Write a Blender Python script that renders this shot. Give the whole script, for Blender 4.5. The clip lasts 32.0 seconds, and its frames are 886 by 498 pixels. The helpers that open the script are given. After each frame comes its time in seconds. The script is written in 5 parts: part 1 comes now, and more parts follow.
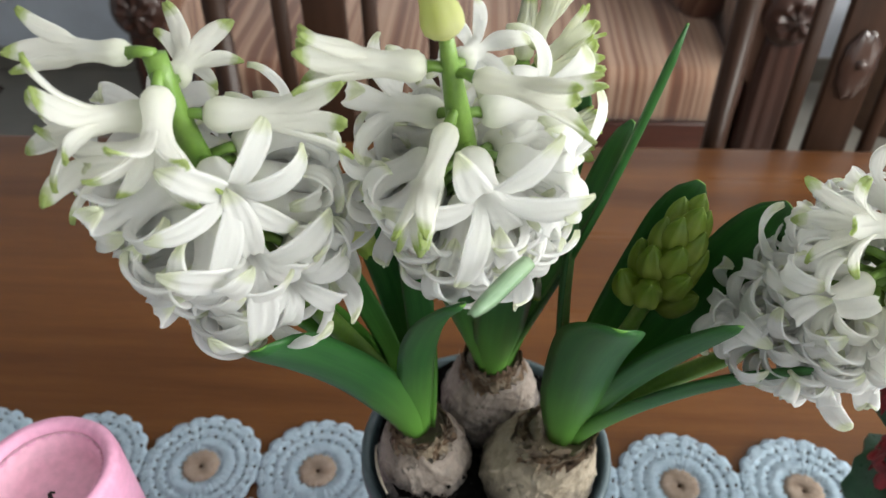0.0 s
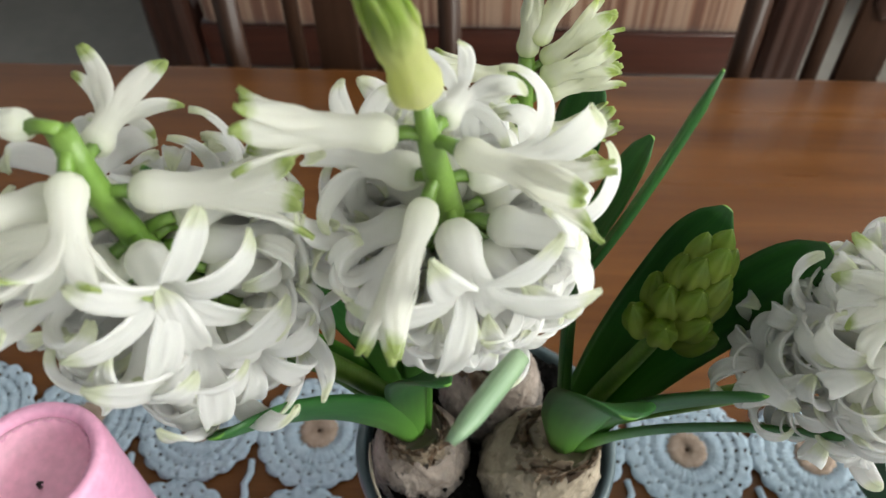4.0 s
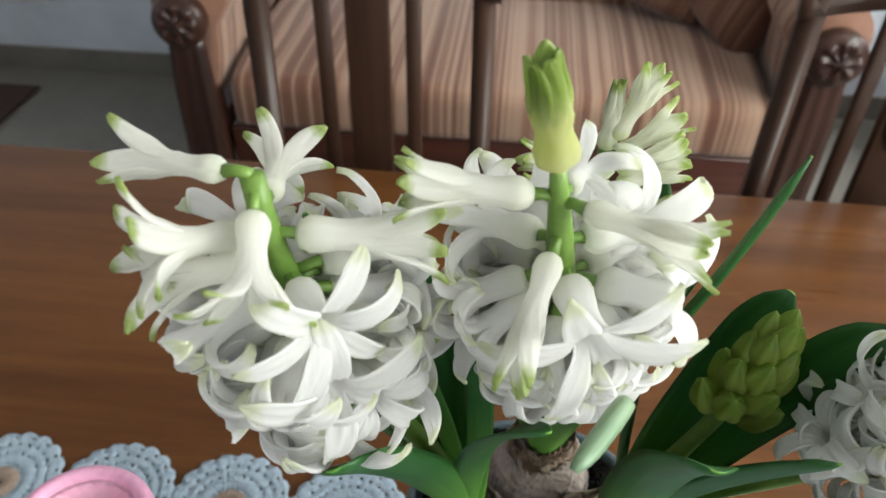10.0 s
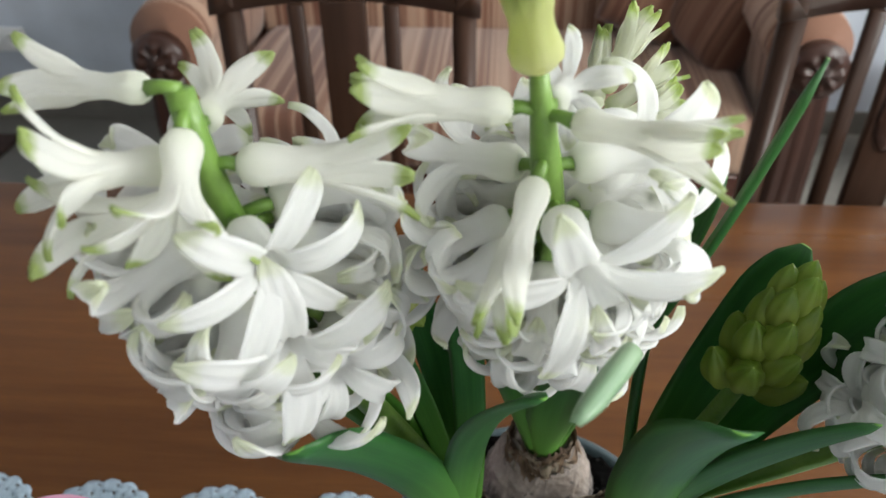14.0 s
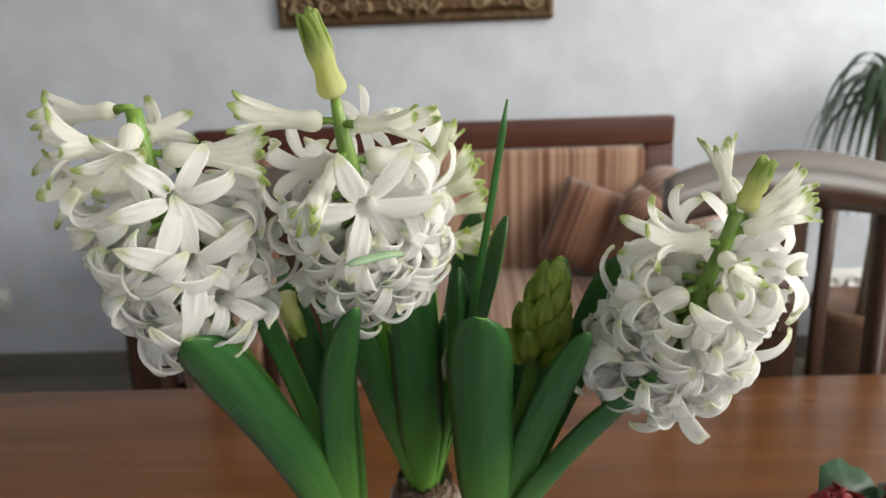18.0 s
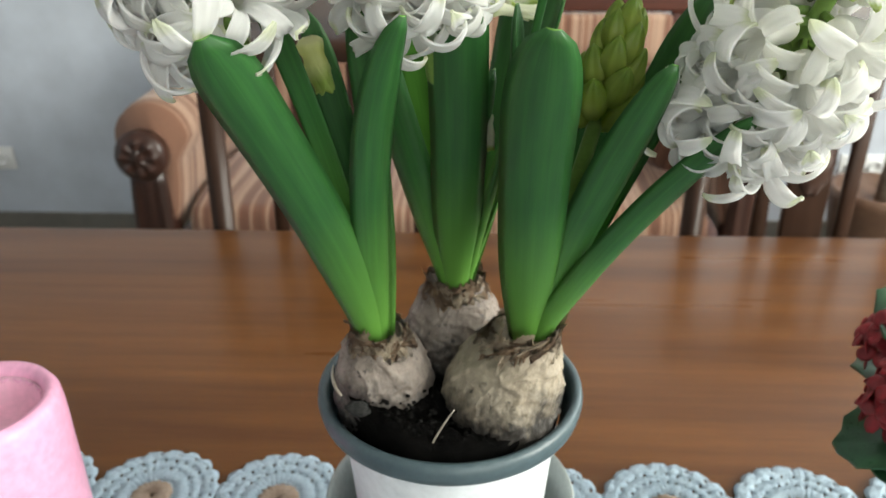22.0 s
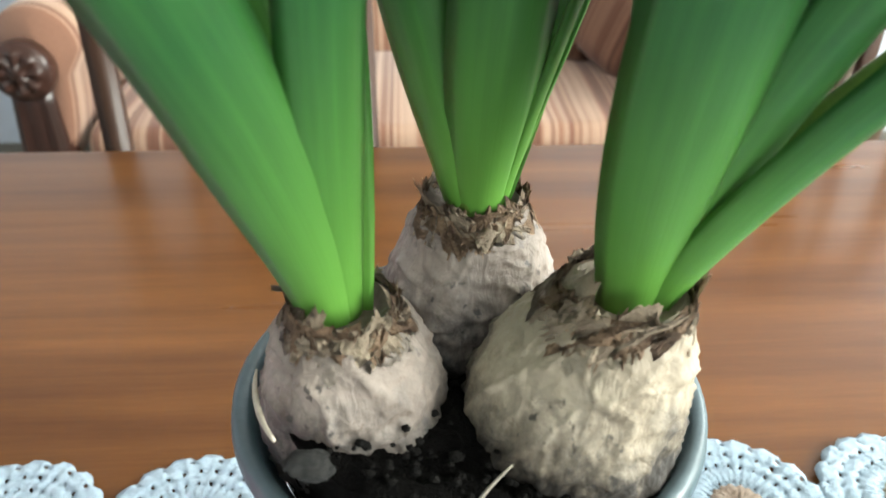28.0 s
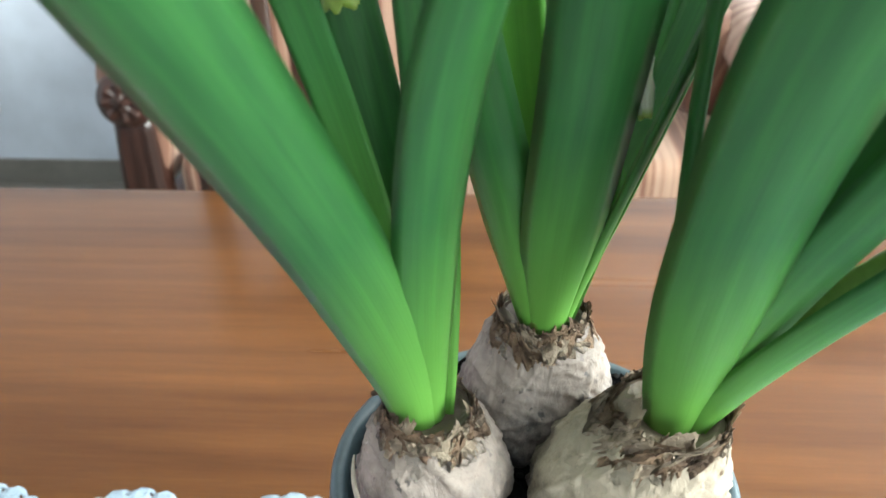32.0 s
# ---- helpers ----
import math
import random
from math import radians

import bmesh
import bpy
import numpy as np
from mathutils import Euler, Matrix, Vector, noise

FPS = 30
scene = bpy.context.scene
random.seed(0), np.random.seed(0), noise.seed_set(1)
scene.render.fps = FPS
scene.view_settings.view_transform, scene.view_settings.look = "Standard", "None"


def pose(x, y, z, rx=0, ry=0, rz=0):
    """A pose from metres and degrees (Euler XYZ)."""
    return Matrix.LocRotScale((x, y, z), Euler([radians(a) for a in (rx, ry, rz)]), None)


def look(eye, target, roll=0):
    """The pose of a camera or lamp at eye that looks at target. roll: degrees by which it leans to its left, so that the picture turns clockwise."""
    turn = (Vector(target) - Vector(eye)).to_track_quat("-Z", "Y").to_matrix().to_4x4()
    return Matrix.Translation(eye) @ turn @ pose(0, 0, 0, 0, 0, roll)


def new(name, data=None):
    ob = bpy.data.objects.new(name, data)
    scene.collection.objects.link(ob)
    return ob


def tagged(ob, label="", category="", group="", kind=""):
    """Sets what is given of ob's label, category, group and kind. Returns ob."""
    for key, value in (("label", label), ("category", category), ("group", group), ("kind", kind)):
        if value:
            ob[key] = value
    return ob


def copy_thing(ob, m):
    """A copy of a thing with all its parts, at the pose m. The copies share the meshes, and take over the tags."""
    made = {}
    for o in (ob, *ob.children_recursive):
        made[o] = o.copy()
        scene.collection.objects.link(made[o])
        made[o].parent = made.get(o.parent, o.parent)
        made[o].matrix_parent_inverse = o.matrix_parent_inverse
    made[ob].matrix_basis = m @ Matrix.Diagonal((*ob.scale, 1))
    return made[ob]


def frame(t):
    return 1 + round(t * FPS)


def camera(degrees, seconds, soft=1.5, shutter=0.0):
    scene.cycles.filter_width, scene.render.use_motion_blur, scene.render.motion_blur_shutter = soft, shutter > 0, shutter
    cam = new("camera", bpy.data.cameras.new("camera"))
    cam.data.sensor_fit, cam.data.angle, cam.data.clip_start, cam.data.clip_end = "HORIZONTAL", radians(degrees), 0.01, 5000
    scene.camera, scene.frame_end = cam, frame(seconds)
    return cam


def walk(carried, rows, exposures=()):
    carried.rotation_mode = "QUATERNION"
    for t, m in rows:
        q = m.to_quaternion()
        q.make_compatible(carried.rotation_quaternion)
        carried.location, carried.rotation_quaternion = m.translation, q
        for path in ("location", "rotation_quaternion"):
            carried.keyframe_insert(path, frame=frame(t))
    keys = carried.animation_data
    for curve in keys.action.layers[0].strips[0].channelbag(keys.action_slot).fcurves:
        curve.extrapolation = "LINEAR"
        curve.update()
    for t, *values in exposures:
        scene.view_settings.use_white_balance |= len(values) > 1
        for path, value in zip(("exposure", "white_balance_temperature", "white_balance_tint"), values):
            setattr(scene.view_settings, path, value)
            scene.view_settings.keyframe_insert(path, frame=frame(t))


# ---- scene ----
cam = camera(61.2, 32.0)
cam.data.dof.use_dof, cam.data.dof.focus_distance, cam.data.dof.aperture_fstop = True, 0.23, 19.0
PATH = [
    (0, (-0.007, -0.233, 1.249), (-0.103, 1.29, -0.043), -0.8),
    (0.5, (-0.02, -0.234, 1.247), (-0.12, 1.299, -0.034), 0.5),
    (1, (-0.032, -0.235, 1.248), (-0.153, 1.325, 0.002), 0.4),
    (1.5, (-0.046, -0.228, 1.255), (-0.157, 1.313, -0.015), 0.9),
    (2, (-0.038, -0.215, 1.281), (-0.087, 1.267, -0.061), 1.3),
    (2.5, (-0.018, -0.204, 1.289), (-0.139, 1.135, -0.192), -0.6),
    (4.5, (0.012, -0.18, 1.254), (-0.123, 1.157, -0.227), -2.5),
    (5, (0.05, -0.184, 1.257), (-0.22, 1.143, -0.215), -5.2),
    (5.5, (0.103, -0.199, 1.239), (-0.381, 1.212, -0.093), -9.8),
    (6, (0.125, -0.198, 1.235), (-0.481, 1.237, -0.02), -11.4),
    (6.5, (0.125, -0.198, 1.231), (-0.496, 1.246, -0.006), -12.1),
    (7, (0.114, -0.204, 1.231), (-0.474, 1.26, 0.001), -11.1),
    (7.5, (0.103, -0.206, 1.235), (-0.436, 1.276, 0.005), -10.1),
    (8, (0.089, -0.205, 1.234), (-0.371, 1.298, -0.002), -8.0),
    (8.5, (0.072, -0.206, 1.238), (-0.315, 1.318, 0.003), -5.6),
    (9, (0.043, -0.208, 1.257), (-0.279, 1.307, -0.009), -2.9),
    (9.5, (0.003, -0.211, 1.266), (-0.241, 1.313, -0.007), -1.4),
    (10, (-0.028, -0.208, 1.264), (-0.173, 1.33, -0.006), 1.0),
    (10.5, (-0.053, -0.205, 1.255), (-0.13, 1.334, -0.02), 3.0),
    (11, (-0.051, -0.2, 1.246), (-0.102, 1.342, -0.026), 2.8),
    (11.5, (-0.042, -0.191, 1.251), (-0.076, 1.344, -0.03), 2.4),
    (12, (-0.032, -0.187, 1.257), (-0.098, 1.345, -0.027), 0.9),
    (12.5, (-0.031, -0.195, 1.25), (-0.13, 1.34, -0.028), 0.4),
    (13, (-0.028, -0.195, 1.246), (-0.152, 1.339, -0.031), -0.1),
    (13.5, (-0.025, -0.199, 1.239), (-0.152, 1.367, 0.001), -0.6),
    (15.5, (-0.023, -0.213, 1.202), (-0.17, 1.542, 0.254), -1.3),
    (16, (-0.026, -0.23, 1.192), (-0.133, 1.601, 0.394), -2.4),
    (16.5, (-0.013, -0.249, 1.19), (-0.072, 1.616, 0.471), -1.6),
    (17, (0.01, -0.279, 1.182), (-0.112, 1.613, 0.544), -3.6),
    (17.5, (0.022, -0.303, 1.195), (-0.036, 1.605, 0.596), -2.8),
    (18, (0.029, -0.328, 1.196), (-0.043, 1.588, 0.626), -2.2),
    (18.5, (0.029, -0.342, 1.193), (-0.104, 1.564, 0.602), -2.1),
    (19, (0.028, -0.361, 1.2), (-0.103, 1.556, 0.647), -2.0),
    (19.5, (0.032, -0.373, 1.197), (-0.122, 1.533, 0.609), -2.7),
    (20, (0.039, -0.372, 1.19), (-0.083, 1.514, 0.537), -1.8),
    (20.5, (0.039, -0.371, 1.177), (-0.086, 1.498, 0.478), -1.2),
    (21, (0.033, -0.352, 1.158), (-0.069, 1.492, 0.388), -0.3),
    (21.5, (0.016, -0.329, 1.145), (-0.08, 1.492, 0.323), 0.2),
    (22, (0.011, -0.308, 1.134), (-0.077, 1.501, 0.283), -0.4),
    (22.5, (0.001, -0.275, 1.119), (-0.093, 1.51, 0.222), -0.2),
    (23, (-0.009, -0.243, 1.1), (-0.063, 1.51, 0.138), -0.2),
    (23.5, (-0.016, -0.214, 1.089), (-0.058, 1.526, 0.104), -0.3),
    (24, (-0.022, -0.194, 1.074), (-0.027, 1.532, 0.065), -0.4),
    (24.5, (-0.025, -0.18, 1.066), (0.005, 1.542, 0.049), -0.6),
    (26.5, (-0.021, -0.158, 1.059), (0.052, 1.566, 0.047), 0.6),
    (27, (-0.019, -0.158, 1.058), (0.056, 1.562, 0.04), 0.2),
    (27.5, (-0.016, -0.161, 1.056), (0.081, 1.562, 0.046), 0.7),
    (28, (-0.017, -0.161, 1.056), (0.075, 1.553, 0.03), 0.4),
    (28.5, (-0.021, -0.162, 1.055), (0.084, 1.545, 0.019), -0.3),
    (29, (-0.027, -0.163, 1.058), (0.106, 1.538, 0.015), 1.2),
    (29.5, (-0.026, -0.165, 1.06), (0.075, 1.526, -0.003), 1.2),
    (30, (-0.023, -0.17, 1.065), (-0.004, 1.521, -0.004), 0.6),
    (30.5, (-0.022, -0.171, 1.07), (-0.039, 1.531, 0.02), 0.3),
    (31, (-0.019, -0.17, 1.082), (-0.075, 1.538, 0.043), -0.6),
    (31.5, (-0.019, -0.172, 1.091), (-0.103, 1.545, 0.069), -1.2),
    (32, (-0.02, -0.177, 1.098), (-0.11, 1.561, 0.112), -0.4),
]
EXPOSURES = [(0.0, 0.17, 6350, 7), (1.0, 0.20, 6380, 7), (2.0, 0.26, 6400, 7), (5.0, 0.08, 6480, 5), (7.0, 0.08, 6450, 4), (9.0, 0.18, 6400, 5), (10.0, 0.23, 6330, 6), (12.0, 0.20, 6170, 5), (13.0, 0.20, 6180, 6), (16.0, -0.05, 6450, 8), (18.0, -0.08, 6800, 9), (19.0, -0.08, 6812, 8), (21.0, 0.19, 6620, 4), (22.0, 0.48, 6560, 3), (23.0, 0.93, 6500, 3), (24.0, 1.18, 6450, 3), (28.0, 1.26, 6350, 1), (30.0, 1.28, 6400, 1), (31.0, 1.38, 6300, 0), (32.0, 1.50, 6000, 0)]
walk(cam, [(t, look(eye, target, roll)) for t, eye, target, roll in PATH], EXPOSURES)

# ---- world and light ----
world = bpy.data.worlds.new("sky")
scene.world = world
world.use_nodes = True
wn = world.node_tree
sky = wn.nodes.new("ShaderNodeTexSky")
sky.sky_type, sky.sun_disc = "NISHITA", False
sky.sun_elevation, sky.sun_rotation = radians(38), radians(120)
wn.links.new(sky.outputs[0], wn.nodes["Background"].inputs[0])
wn.nodes["Background"].inputs[1].default_value = 0.12


def window_light(name, m, w, h, power, colour):
    lamp = bpy.data.lights.new(name, "AREA")
    lamp.shape, lamp.size, lamp.size_y, lamp.energy, lamp.color = "RECTANGLE", w, h, power, colour
    ob = new(name, lamp)
    ob.matrix_world = m
    return ob


window_light("daylight_side", look((2.32, -0.55, 1.80), (0.0, 0.0, 1.1)), 1.6, 1.15, 86, (1.0, 0.968, 0.91))
window_light("daylight_corner", look((2.32, 1.35, 1.80), (0.0, 1.35, 1.2)), 0.9, 1.15, 28, (1.0, 0.975, 0.935))
window_light("daylight_back", look((1.15, -2.62, 1.42), (0.55, 0.0, 1.15)), 2.0, 1.65, 24, (1.0, 0.972, 0.925))

# ---- materials ----


def node(nt, kind, **values):
    n = nt.nodes.new(kind)
    for key, value in values.items():
        n.inputs[key].default_value = value
    return n


def ramp(nt, source, stops):
    r = nt.nodes.new("ShaderNodeValToRGB")
    e = r.color_ramp.elements
    while len(e) < len(stops):
        e.new(0.5)
    for k, (at, colour) in enumerate(stops):
        e[k].position, e[k].color = at, (*colour, 1)
    nt.links.new(source, r.inputs[0])
    return r.outputs[0]


def mix(nt, factor, a, b, kind="MIX"):
    m = nt.nodes.new("ShaderNodeMix")
    m.data_type, m.blend_type = "RGBA", kind
    for socket, value in ((m.inputs[0], factor), (m.inputs[6], a), (m.inputs[7], b)):
        if isinstance(value, bpy.types.NodeSocket):
            nt.links.new(value, socket)
        elif isinstance(value, tuple):
            socket.default_value = (*value, 1)
        else:
            socket.default_value = value
    return m.outputs[2]


def space(nt, scale=(1, 1, 1), kind="Object", rot=(0, 0, 0)):
    c = nt.nodes.new("ShaderNodeTexCoord")
    m = nt.nodes.new("ShaderNodeMapping")
    m.inputs["Scale"].default_value = scale
    m.inputs["Rotation"].default_value = [radians(a) for a in rot]
    nt.links.new(c.outputs[kind], m.inputs[0])
    return m.outputs[0]


def noise_of(nt, vec, scale, detail=4.0, rough=0.55, distortion=0.0):
    n = node(nt, "ShaderNodeTexNoise", Scale=scale, Detail=detail, Roughness=rough, Distortion=distortion)
    nt.links.new(vec, n.inputs["Vector"])
    return n.outputs["Fac"]


def material(name, rough=0.5, metal=0.0):
    m = bpy.data.materials.new(name)
    m.use_nodes = True
    b = m.node_tree.nodes["Principled BSDF"]
    b.inputs["Roughness"].default_value, b.inputs["Metallic"].default_value = rough, metal
    return m, m.node_tree, b


def bump(nt, b, height, strength=0.3, distance=0.002):
    n = node(nt, "ShaderNodeBump", Strength=strength, Distance=distance)
    nt.links.new(height, n.inputs["Height"])
    nt.links.new(n.outputs[0], b.inputs["Normal"])


def mottled(name, dark, light, scale, rough=0.5, metal=0.0, fine=0.0, bumps=0.25, depth=0.001, stretch=(1, 1, 1), kind="Object"):
    """A surface that wanders between two colours at two scales, with relief."""
    m, nt, b = material(name, rough, metal)
    v = space(nt, stretch, kind)
    big = noise_of(nt, v, scale, 5)
    small = noise_of(nt, v, scale * 9, 4)
    c = ramp(nt, big, [(0.3, dark), (0.7, light)])
    f = ramp(nt, small, [(0.25, (0.72, 0.72, 0.72)), (0.75, (1.12, 1.12, 1.12))])
    nt.links.new(mix(nt, 0.55, c, f, "MULTIPLY"), b.inputs["Base Color"])
    r = nt.nodes.new("ShaderNodeMapRange")
    r.inputs["To Min"].default_value, r.inputs["To Max"].default_value = max(rough - 0.1, 0.02), min(rough + 0.12, 1)
    nt.links.new(small, r.inputs[0])
    nt.links.new(r.outputs[0], b.inputs["Roughness"])
    bump(nt, b, small, bumps, depth)
    return m


def wood(name, dark, light, along="X", grain=14.0, rough=0.3, coat=0.0, stretch=22.0):
    m, nt, b = material(name, rough)
    s = {"X": (1, stretch, stretch), "Y": (stretch, 1, stretch), "Z": (stretch, stretch, 1)}[along]
    v = space(nt, s)
    bands = noise_of(nt, v, grain / 10, 6, 0.6, 0.12)
    fibre = noise_of(nt, space(nt, tuple(q * 4 for q in s)), grain / 2, 3, 0.7)
    c = ramp(nt, bands, [(0.28, dark), (0.5, tuple((p + q) / 2 for p, q in zip(dark, light))), (0.72, light)])
    f = ramp(nt, fibre, [(0.3, (0.78, 0.76, 0.74)), (0.7, (1.08, 1.08, 1.08))])
    nt.links.new(mix(nt, 0.6, c, f, "MULTIPLY"), b.inputs["Base Color"])
    r = nt.nodes.new("ShaderNodeMapRange")
    r.inputs["To Min"].default_value, r.inputs["To Max"].default_value = rough * 0.75, rough * 1.3
    nt.links.new(noise_of(nt, space(nt, s), 1.5, 2), r.inputs[0])
    nt.links.new(r.outputs[0], b.inputs["Roughness"])
    b.inputs["Coat Weight"].default_value, b.inputs["Coat Roughness"].default_value = coat, 0.17
    b.inputs["Specular IOR Level"].default_value = 0.28
    bump(nt, b, fibre, 0.06, 0.0006)
    return m


def stripes(name, along="X", width=0.055, dye=(1, 1, 1)):
    """Woven upholstery: uneven stripes in brown, rust and cream."""
    m, nt, b = material(name, 0.9)
    v = space(nt, (1 / width, 0, 0) if along == "X" else (0, 1 / width, 0) if along == "Y" else (0, 0, 1 / width))
    a = noise_of(nt, v, 1.35, 1.5, 0.5)
    fine = noise_of(nt, v, 5.0, 2, 0.6)
    c = ramp(nt, a, [(0.30, (0.10, 0.038, 0.023)), (0.42, (0.25, 0.122, 0.075)), (0.50, (0.44, 0.295, 0.21)), (0.56, (0.16, 0.066, 0.04)), (0.68, (0.36, 0.225, 0.15))])
    f = ramp(nt, fine, [(0.3, (0.66, 0.62, 0.6)), (0.7, (1.15, 1.13, 1.1))])
    weave = noise_of(nt, space(nt, (500, 500, 500)), 1.0, 2)
    w = ramp(nt, weave, [(0.3, (0.8, 0.8, 0.8)), (0.7, (1.1, 1.1, 1.1))])
    c = mix(nt, 1.0, mix(nt, 0.8, c, f, "MULTIPLY"), dye, "MULTIPLY")
    nt.links.new(mix(nt, 0.6, c, w, "MULTIPLY"), b.inputs["Base Color"])
    b.inputs["Sheen Weight"].default_value = 0.25
    bump(nt, b, weave, 0.2, 0.001)
    return m


def petal(name, body, tip, base, tips=0.86, fade=0.17):
    """Waxy petals: a white body, a tinted tip and base along the length of the petal, light passing through."""
    m, nt, b = material(name, 0.42)
    uv = nt.nodes.new("ShaderNodeTexCoord")
    sep = nt.nodes.new("ShaderNodeSeparateXYZ")
    nt.links.new(uv.outputs["UV"], sep.inputs[0])
    wob = noise_of(nt, space(nt, (1, 1, 1)), 260, 2)
    add = nt.nodes.new("ShaderNodeMath")
    add.operation = "MULTIPLY_ADD"
    add.inputs[1].default_value = 0.12
    nt.links.new(wob, add.inputs[0])
    nt.links.new(sep.outputs[1], add.inputs[2])
    c = ramp(nt, add.outputs[0], [(0.05, base), (0.26, body), (tips, body), (min(tips + fade, 1.0), tip)])
    rnd = nt.nodes.new("ShaderNodeObjectInfo")
    tint = ramp(nt, rnd.outputs["Random"], [(0.0, (0.97, 0.97, 0.945)), (0.6, (1, 1, 1))])
    c = mix(nt, 1.0, c, tint, "MULTIPLY")
    nt.links.new(c, b.inputs["Base Color"])
    b.inputs["Subsurface Weight"].default_value = 0.5
    b.inputs["Subsurface Radius"].default_value = (1.0, 0.98, 0.92)
    b.inputs["Subsurface Scale"].default_value = 0.011
    streak = noise_of(nt, space(nt, (9, 0.5, 1), "UV"), 3, 4)
    bump(nt, b, streak, 0.3, 0.0009)
    tr = nt.nodes.new("ShaderNodeBsdfTranslucent")
    nt.links.new(c, tr.inputs[0])
    ms = nt.nodes.new("ShaderNodeMixShader")
    ms.inputs[0].default_value = 0.62
    nt.links.new(b.outputs[0], ms.inputs[1])
    nt.links.new(tr.outputs[0], ms.inputs[2])
    nt.links.new(ms.outputs[0], nt.nodes["Material Output"].inputs[0])
    return m


def leaf_green(name, dark, light, base):
    m, nt, b = material(name, 0.40)
    b.inputs["Specular IOR Level"].default_value = 0.42
    uv = nt.nodes.new("ShaderNodeTexCoord")
    sep = nt.nodes.new("ShaderNodeSeparateXYZ")
    nt.links.new(uv.outputs["UV"], sep.inputs[0])
    veins = noise_of(nt, space(nt, (6, 0.3, 1), "UV"), 3.0, 6, 0.62, 0.25)
    big = noise_of(nt, space(nt, (3, 2, 1), "UV"), 2.0, 3)
    lines = noise_of(nt, space(nt, (1, 0.06, 1), "UV"), 46.0, 3, 0.5)
    soft = tuple(0.55 * p + 0.45 * q for p, q in zip(dark, light))
    c = ramp(nt, veins, [(0.25, soft), (0.70, light), (0.90, tuple(min(q * 1.2, 1) for q in light))])
    c = mix(nt, 0.25, c, ramp(nt, lines, [(0.35, (0.72, 0.80, 0.78)), (0.65, (1.12, 1.10, 1.10))]), "MULTIPLY")
    c = mix(nt, ramp(nt, big, [(0.38, (0, 0, 0)), (0.72, (0.55, 0.55, 0.55))]), c, dark)
    f = ramp(nt, sep.outputs[1], [(0.0, (1, 1, 1)), (0.12, (0.78, 0.78, 0.78)), (0.52, (0.0, 0.0, 0.0))])
    c = mix(nt, f, c, base)
    nt.links.new(c, b.inputs["Base Color"])
    bump(nt, b, mix(nt, 0.4, veins, lines), 0.16, 0.0010)
    tr = nt.nodes.new("ShaderNodeBsdfTranslucent")
    nt.links.new(mix(nt, 0.5, c, (0.16, 0.36, 0.03)), tr.inputs[0])
    ms = nt.nodes.new("ShaderNodeMixShader")
    ms.inputs[0].default_value = 0.18
    nt.links.new(b.outputs[0], ms.inputs[1])
    nt.links.new(tr.outputs[0], ms.inputs[2])
    nt.links.new(ms.outputs[0], nt.nodes["Material Output"].inputs[0])
    return m


